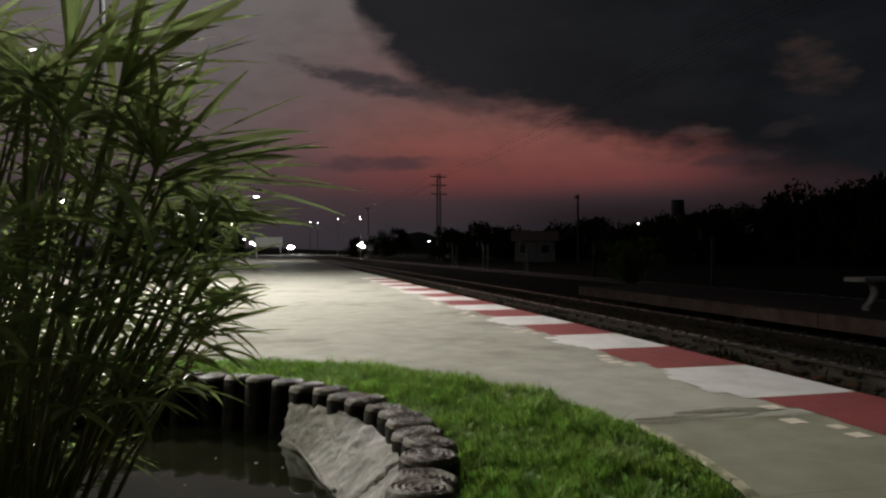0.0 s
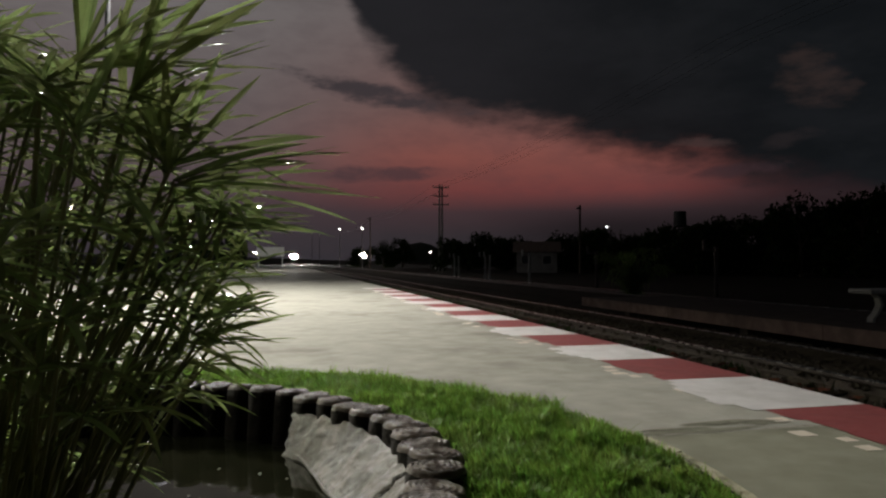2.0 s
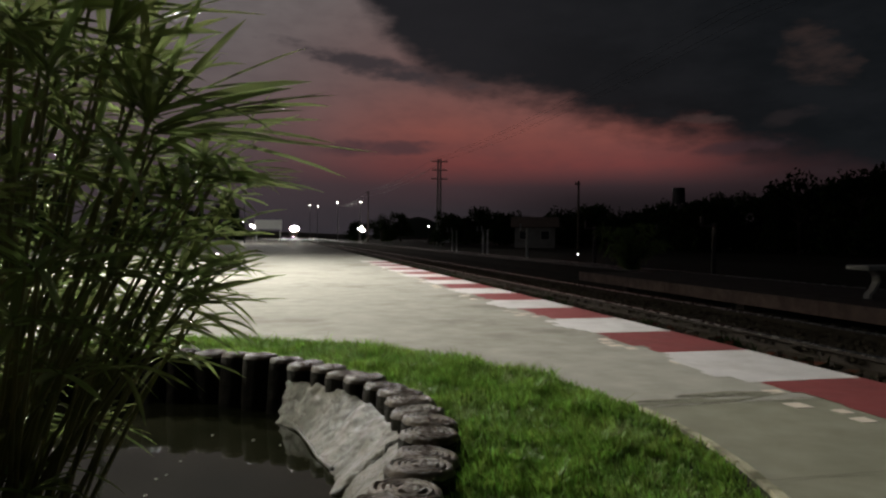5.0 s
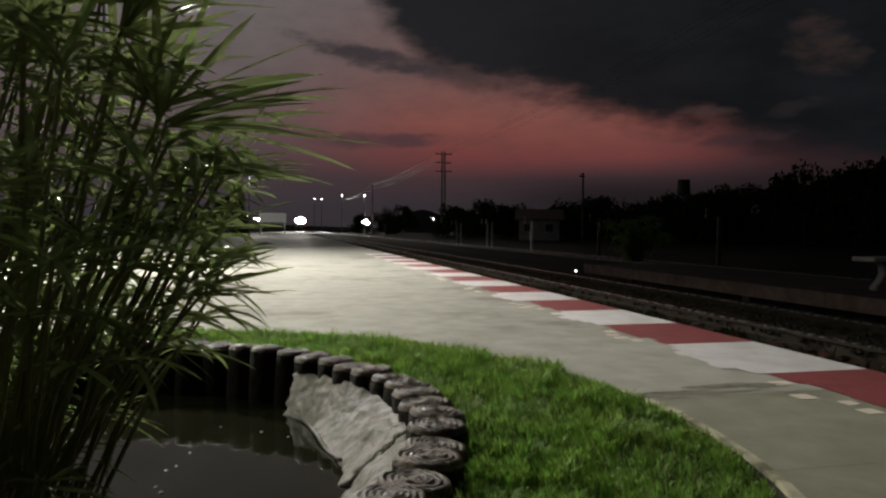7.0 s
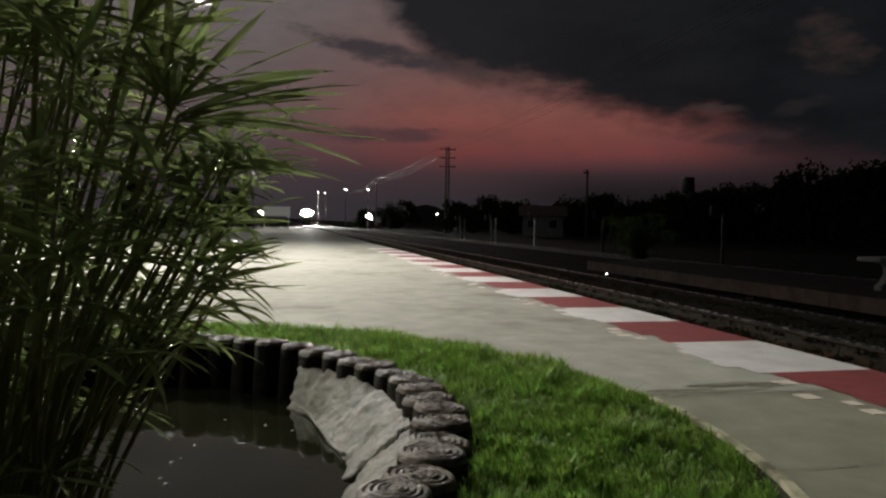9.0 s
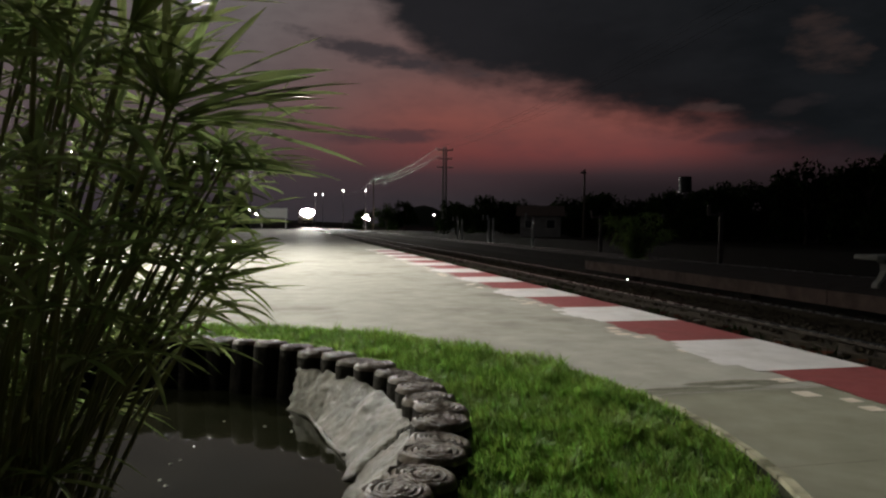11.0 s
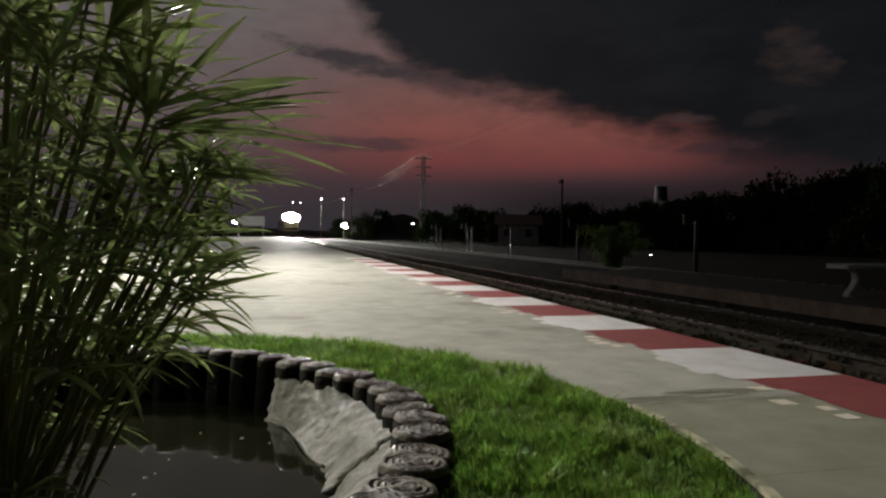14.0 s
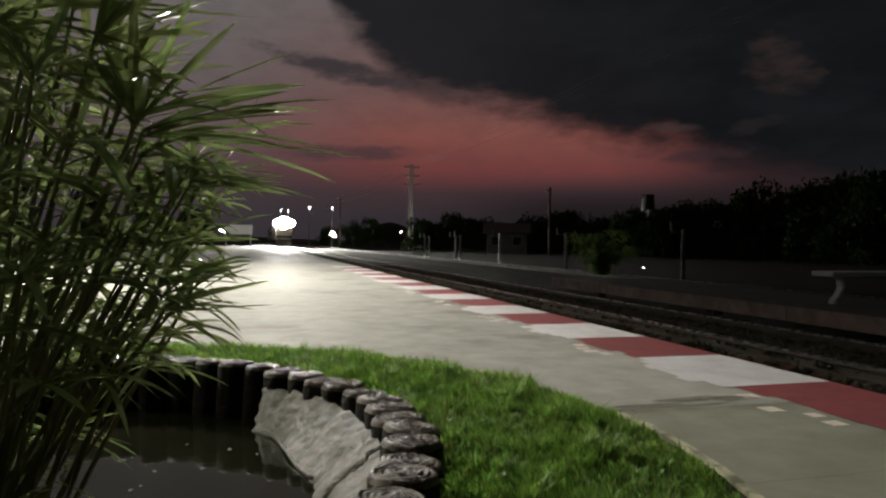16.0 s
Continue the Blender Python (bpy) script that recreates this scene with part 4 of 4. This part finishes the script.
def far_lamp(at, pole=True, r=0.22):
    x, y, z = at
    top = empty("distant_street_lamp", (x, y, GROUND_Z))
    tagged(top, "small lit street lamp far down the line", "street lamp", "distant lamps")
    h = z - GROUND_Z
    if pole:
        part("pole", tube((0, 0, 0), (0, 0, h), 0.09, 0.06, 8), POLE_WOOD, top)
    else:
        part("bracket", tube((0, 0.1, 0), (0, 0.1, h), 0.05, 0.05, 8), DARK_METAL, top)
    bm = bmesh.new()
    bmesh.ops.create_uvsphere(bm, u_segments=12, v_segments=8, radius=r)
    bmesh.ops.transform(bm, matrix=Matrix.Translation((0, -0.15, h)) @ Matrix.Diagonal((1, 0.7, 0.6, 1)), verts=bm.verts[:])
    part("lens", bm, FAR_GLOW, top, smooth=True)


def cable(points, name, label, r=0.008, mat=CABLE):
    tagged(part(name, sweep(points, [r] * len(points), 5), mat), label, "cable", "overhead wires")


def sag(a, b, drop, n=14):
    a, b = Vector(a), Vector(b)
    return [a.lerp(b, i / n) - Vector((0, 0, drop * 4 * (i / n) * (1 - i / n))) for i in range(n + 1)]


def bench():
    top = empty("concrete_bench", (9.28, 9.3, 0))
    tagged(top, "pale concrete bench with curved legs on the far platform", "bench")
    part("seat", box(-0.12, 1.5, -0.2, 0.2, 0.40, 0.47, 0.018), PALE, top)
    for x in (0.1, 1.25):
        bm = bmesh.new()
        prof = [(0.02, 0.40), (0.10, 0.34), (0.12, 0.24), (0.06, 0.13), (-0.02, 0.06), (-0.03, 0.0)]
        v = []
        for px, pz in prof:
            v.append([bm.verts.new((x + px + dx, dy, pz)) for dx, dy in ((-0.024, -0.05), (0.024, -0.05), (0.024, 0.05), (-0.024, 0.05))])
        for a, b in zip(v, v[1:]):
            for k in range(4):
                bm.faces.new((a[k], b[k], b[(k + 1) % 4], a[(k + 1) % 4]))
        bm.faces.new(v[0])
        bm.faces.new(v[-1][::-1])
        bmesh.ops.recalc_face_normals(bm, faces=bm.faces[:])
        part("leg", bm, PALE, top)


def sign_board(at, w, h):
    top = empty("sign_board", at)
    tagged(top, "plain white board on two posts by the platform", "sign")
    part("board", box(-w / 2, w / 2, -0.03, 0.03, 1.6, 1.6 + h, 0.01), WHITE_PAINT, top)
    for x in (-w / 2 + 0.2, w / 2 - 0.2):
        part("post", box(x - 0.05, x + 0.05, 0.031, 0.12, 0, 1.6 + h, 0.006), GALV, top)


def house(at, w, d, h, turn):
    top = empty("house", at, turn)
    tagged(top, "small faded house with a sheet-metal roof beyond the tracks", "house")
    part("wall", box(-w / 2, w / 2, -d / 2, d / 2, 0, h, 0.02), PALE_WALL, top)
    bm = bmesh.new()
    o = 0.5
    pts = [(-w / 2 - o, -d / 2 - o, h + 0.005), (w / 2 + o, -d / 2 - o, h + 0.005), (w / 2 + o, d / 2 + o, h + 0.005), (-w / 2 - o, d / 2 + o, h + 0.005), (-w / 2 - o, 0, h + 1.3), (w / 2 + o, 0, h + 1.3)]
    v = [bm.verts.new(p) for p in pts]
    for f in ((0, 1, 5, 4), (2, 3, 4, 5), (0, 4, 3), (1, 2, 5), (0, 3, 2, 1)):
        bm.faces.new([v[i] for i in f])
    part("roof", bm, ROOF, top)
    for x in (-w * 0.28, w * 0.25):
        win = part("window", box(x - 0.55, x + 0.55, -d / 2 - 0.05, -d / 2 + 0.02, 1.0, 2.1, 0.01), POLE_WOOD, top)
        part("pane", box(x - 0.47, x + 0.47, -d / 2 - 0.06, -d / 2 - 0.051, 1.08, 2.02), GLASS_DARK, win)


def barrier(at, w):
    top = empty("white_barrier", at)
    tagged(top, "low white painted barrier far beyond the tracks", "barrier", "white barriers")
    part("beam", box(-w / 2, w / 2, -0.06, 0.06, 0.45, 0.9, 0.02), WHITE_PAINT, top)
    for x in (-w * 0.4, w * 0.4):
        part("post", box(x - 0.07, x + 0.07, 0.061, 0.18, 0, 0.88, 0.01), PALE, top)


def water_tank(at):
    top = empty("water_tank", at)
    tagged(top, "dark water tank on a stand among the trees", "water tank")
    part("tank", tube((0, 0, 5.0), (0, 0, 6.6), 0.68, 0.62, 20), CABLE, top)
    for x, y in ((-0.42, -0.42), (0.42, -0.42), (0.42, 0.42), (-0.42, 0.42)):
        part("leg", box(x - 0.08, x + 0.08, y - 0.08, y + 0.08, 0, 5.0), DARK_METAL, top)


def hills():
    for x, y, w, h, seed in ((260, 900, 130, 40, 1), (560, 1000, 420, 22, 2), (-300, 1000, 500, 12, 3)):
        n, m = 40, 8
        v, f = [], []
        for i in range(n + 1):
            for j in range(m + 1):
                s, u = i / n * 2 - 1, j / m
                z = h * max(0, 1 - s * s) ** 0.8 * math.sin(u * math.pi) * (0.8 + 0.35 * noise.noise(Vector((s * 4, u, seed))))
                v.append((x + s * w, y + u * 200, GROUND_Z + z))
        for i in range(n):
            for j in range(m):
                a = i * (m + 1) + j
                f.append((a, a + m + 1, a + m + 2, a + 1))
        tagged(raw("distant_hill", v, f, FAR_HILL, smooth=True), "low dark wooded hill on the horizon", "hill", kind="structure")


# ---- train ----
def wheelset(parent, y):
    for x in (-0.53, 0.53):
        w = part("wheel", tube((x - 0.06, y, 0.43), (x + 0.06, y, 0.43), 0.43, 0.43, 20), RUST, parent)
    part("axle", tube((-0.5, y, 0.43), (0.5, y, 0.43), 0.07, 0.07, 8), DARK_METAL, parent)


def locomotive():
    top = empty("diesel_locomotive")
    tagged(top, "approaching diesel locomotive with blazing headlights", "train")
    part("underframe", box(-1.25, 1.25, 0.1, 15.9, 0.75, 1.15, 0.03), DARK_METAL, top)
    bm = bmesh.new()
    prof = [(-1.35, 1.15), (-1.38, 2.6), (-1.2, 3.4), (-0.7, 3.78), (0.7, 3.78), (1.2, 3.4), (1.38, 2.6), (1.35, 1.15)]
    rings = []
    for y, s, dz in ((0.0, 0.93, -0.04), (0.5, 1.0, 0), (15.5, 1.0, 0), (16.0, 0.95, -0.03)):
        rings.append([bm.verts.new((px * s, y, 1.15 + (pz - 1.15) * (1 if s == 1 else 0.98))) for px, pz in prof])
    for a, b in zip(rings, rings[1:]):
        for k in range(8):
            bm.faces.new((a[k], a[(k + 1) % 8], b[(k + 1) % 8], b[k]))
    bm.faces.new(rings[0][::-1])
    bm.faces.new(rings[-1])
    bmesh.ops.recalc_face_normals(bm, faces=bm.faces[:])
    part("body", bm, TRAIN_PAINT, top)
    part("front_band", box(-1.22, 1.22, -0.05, 0.04, 1.25, 1.75, 0.02), DARK_METAL, top)
    for x in (-0.6, 0.6):
        part("windscreen", box(x - 0.48, x + 0.48, -0.035, 0.02, 2.84, 2.98, 0.03), GLASS_DARK, top)
    part("buffer_beam", box(-1.2, 1.2, -0.25, 0.1, 0.7, 1.1, 0.03), RUST, top)
    part("coupler", tube((0, -0.6, 0.85), (0, -0.2, 0.85), 0.12, 0.12, 10), RUST, top)
    part("cow_catcher", box(-1.1, 1.1, -0.3, -0.22, 0.18, 0.66, 0.02), DARK_METAL, top)
    # box and glowing lenses built oversized, to stand in for the headlight's glare
    part("lamp_box", box(-1.35, 1.35, -0.16, 0.9, 3.1, 4.4, 0.12), TRAIN_PAINT, top)
    for x, z, r in ((0.0, 3.72, 0.90), (-1.1, 3.70, 0.48), (1.1, 3.70, 0.48)):
        bm = bmesh.new()
        bmesh.ops.create_cone(bm, cap_ends=False, segments=32, radius1=r + 0.05, radius2=r + 0.02, depth=0.7)
        bmesh.ops.transform(bm, matrix=Matrix.Translation((x, -0.4, z)) @ Matrix.Rotation(radians(-90), 4, "X"), verts=bm.verts[:])
        h = part("headlight", bm, DARK_METAL, top, smooth=True)
        part("lens", disc((x, -0.17, z), (0, -1, 0), r, 0.04, 32), HEAD_GLOW, h)
    for y in (1.6, 3.4, 5.2, 10.8, 12.6, 14.4):
        wheelset(top, y)
    return top


def carriage():
    top = empty("passenger_carriage")
    tagged(top, "passenger carriage coupled behind the locomotive", "train", "carriages of the train")
    part("underframe", box(-1.2, 1.2, 0.4, 19.6, 0.75, 1.1, 0.03), DARK_METAL, top)
    part("body", box(-1.38, 1.38, 0.4, 19.6, 1.1, 3.4, 0.18), TRAIN_PAINT, top)
    part("roof", box(-1.2, 1.2, 0.5, 19.5, 3.38, 3.75, 0.15), OLD_CONCRETE, top)
    for i in range(9):
        for s in (-1, 1):
            x = 1.38 * s
            part("window", box(min(x, x + 0.015 * s), max(x, x + 0.015 * s), 1.4 + i * 1.95, 2.6 + i * 1.95, 1.9, 2.75), GLASS_DARK, top)
    for y in (2.2, 4.4, 15.6, 17.8):
        wheelset(top, y)
    return top


# ---- build ----
ground()
the_platform = platform()
ballast()
weeds()
rails(RAIL_X, -0.05, -14, 620, "near_track", "steel rails on concrete sleepers beside the platform")
far_track = rails(12.05, -0.16, -14, 620, "far_track", "second pair of rails beyond the island platform", near=False)
island_platform()
lawn()
pond()
planting()
for at, drop in zip(LAMPS, (0.75, 0, 0.466, 0.45)):
    station_lamp(at, drop)
h_pole((22.6, 93.8, GROUND_Z))
plain_pole((32.5, 69.6, GROUND_Z), 7.45, 0.45)
plain_pole((19.65, 150.0, GROUND_Z), 11.1)
for x in (21.6, 22.1, 23.1, 23.6):
    cable(sag((x, 93.7, 11.6), (x, 30.0, 11.6), 0.7) + sag((x, 30.0, 11.6), (x, -30.0, 11.6), 0.7)[1:], "overhead_wire", "thin wire strung between the utility poles")
# this stretch is thicker and pale metal, to look lit by the headlights
for x, z in ((21.6, 11.6), (23.6, 11.6), (22.1, 10.6)):
    cable(sag((x, 93.7, z), (x * 0.25 + 14.1, 150.0, z - 0.9), 0.8), "overhead_wire", "wire strung between the utility poles, coloured pale as if lit", 0.016, LIT_WIRE)
    cable(sag((x * 0.25 + 14.1, 150.0, z - 0.9), (17.4, 195.0, 9.3), 0.8), "overhead_wire", "wire strung between the utility poles, coloured pale as if lit", 0.016, LIT_WIRE)
for at, p in (((13.06, 150, 8.05), True), ((17.9, 150, 8.15), True), ((11.7, 210, 9.8), True), ((9.5, 210, 9.9), True)):
    far_lamp(at, p, 0.16)
for at, r in (((17.97, 148.0, 2.75), 0.3), ((17.37, 148.4, 2.38), 0.22), ((18.22, 147.6, 2.03), 0.4), ((28.93, 130, 2.86), 0.16), ((-2.65, 95, 2.1), 0.2), ((-2.2, 95.3, 1.93), 0.26), ((-3.52, 95, 2.6), 0.15), ((-6.06, 60, 2.12), 0.09)):
    far_lamp(at, False, r)
sign_board((-0.4, 92.0, 0), 3.4, 1.2)
bench()
# far posts get a paler concrete for the train's light, near ones a dim one
for x, y in ((13.6, 18.87), (13.6, 26.67), (13.6, 34.39), (13.6, 41.32), (13.6, 42.3), (13.6, 48.94), (13.6, 50.2)):
    signal_post((x, y, GROUND_Z), -12, OLD_CONCRETE if y < 28 else PALE)
barrier((33.0, 88.0, GROUND_Z), 1.8)
barrier((25.5, 100.0, GROUND_Z), 2.6)
house((31.5, 80.0, GROUND_Z), 4.8, 4.0, 2.5, -20)
water_tank((41.7, 65.0, GROUND_Z))
hills()
shrub((12.35, 21.5, GROUND_Z))
rng = random.Random(31)
for i in range(30):
    a = radians(14 + i * 1.35)
    d = rng.uniform(95, 120) - i * 1.6
    h = 5.0 + (max(0, i - 10) * 0.14) + rng.uniform(-0.9, 1.0)
    tree((1.3 + d * math.sin(a), 1.4 + d * math.cos(a), GROUND_Z), h, rng.uniform(2.4, 3.4), 100 + i, 0.8)
for x, y, h in ((41.2, 62.0, 4.9), (43.6, 61.0, 5.3), (39.2, 63.5, 4.6), (24.0, 160.0, 6.0), (19.5, 170.0, 5.0), (30.0, 168.0, 7.0), (-8.0, 120.0, 7.0), (-13.0, 110.0, 8.0), (-19.0, 100.0, 7.5), (-26, 90, 8.0)):
    tree((x, y, GROUND_Z), h, 3.2, int(h * 10 + abs(x)), 0.8)
train = locomotive()
cars = [carriage()]
cars.append(copy_thing(cars[0], pose(0, 0, 0)))
insect = firefly()
painted_edge(the_platform)


def motions():
    """The train brakes towards the station."""
    def place(t):
        return 401.4 - 26.5 * t + 0.53 * t * t
    times = [0, 2, 4, 6, 8, 10, 12, 14, 16]
    walk(train, [(t, pose(TRACK_X, place(t), -0.05)) for t in times])
    for i, car in enumerate(cars):
        walk(car, [(t, pose(TRACK_X, place(t) + 16.3 + i * 20.2, -0.05)) for t in times])

    # the firefly drifts to and fro: seconds, x, z
    drift = [
        (0, 4.403, 1.092), (0.3, 4.259, 1.113), (0.6, 4.229, 1.142), (0.9, 4.163, 1.177), (1.2, 4.276, 1.186), (1.5, 4.188, 1.116),
        (1.8, 4.116, 1.107), (2.1, 3.982, 1.21), (2.4, 3.69, 1.373), (2.7, 3.748, 0.85), (3, 3.709, 0.937), (3.3, 4.126, 0.884),
        (3.6, 4.598, 0.802), (3.8, 4.344, 0.724), (4, 4.224, 0.725), (4.2, 4.122, 0.738), (6.5, 3.684, 0.472), (7, 3.74, 0.462),
        (7.5, 3.828, 0.467), (8, 3.835, 0.385), (8.5, 3.876, 0.362), (9, 3.987, 0.413), (11.5, 4.218, 0.352), (12, 4.256, 0.377),
        (12.5, 4.39, 0.381), (13, 4.466, 0.399), (13.5, 4.499, 0.491), (14, 4.638, 0.651), (14.5, 4.813, 0.697), (15.3, 4.684, 0.646),
        (16, 4.685, 0.61)]
    walk(insect, [(t, pose(x, 6.8, z)) for t, x, z in drift])


motions()
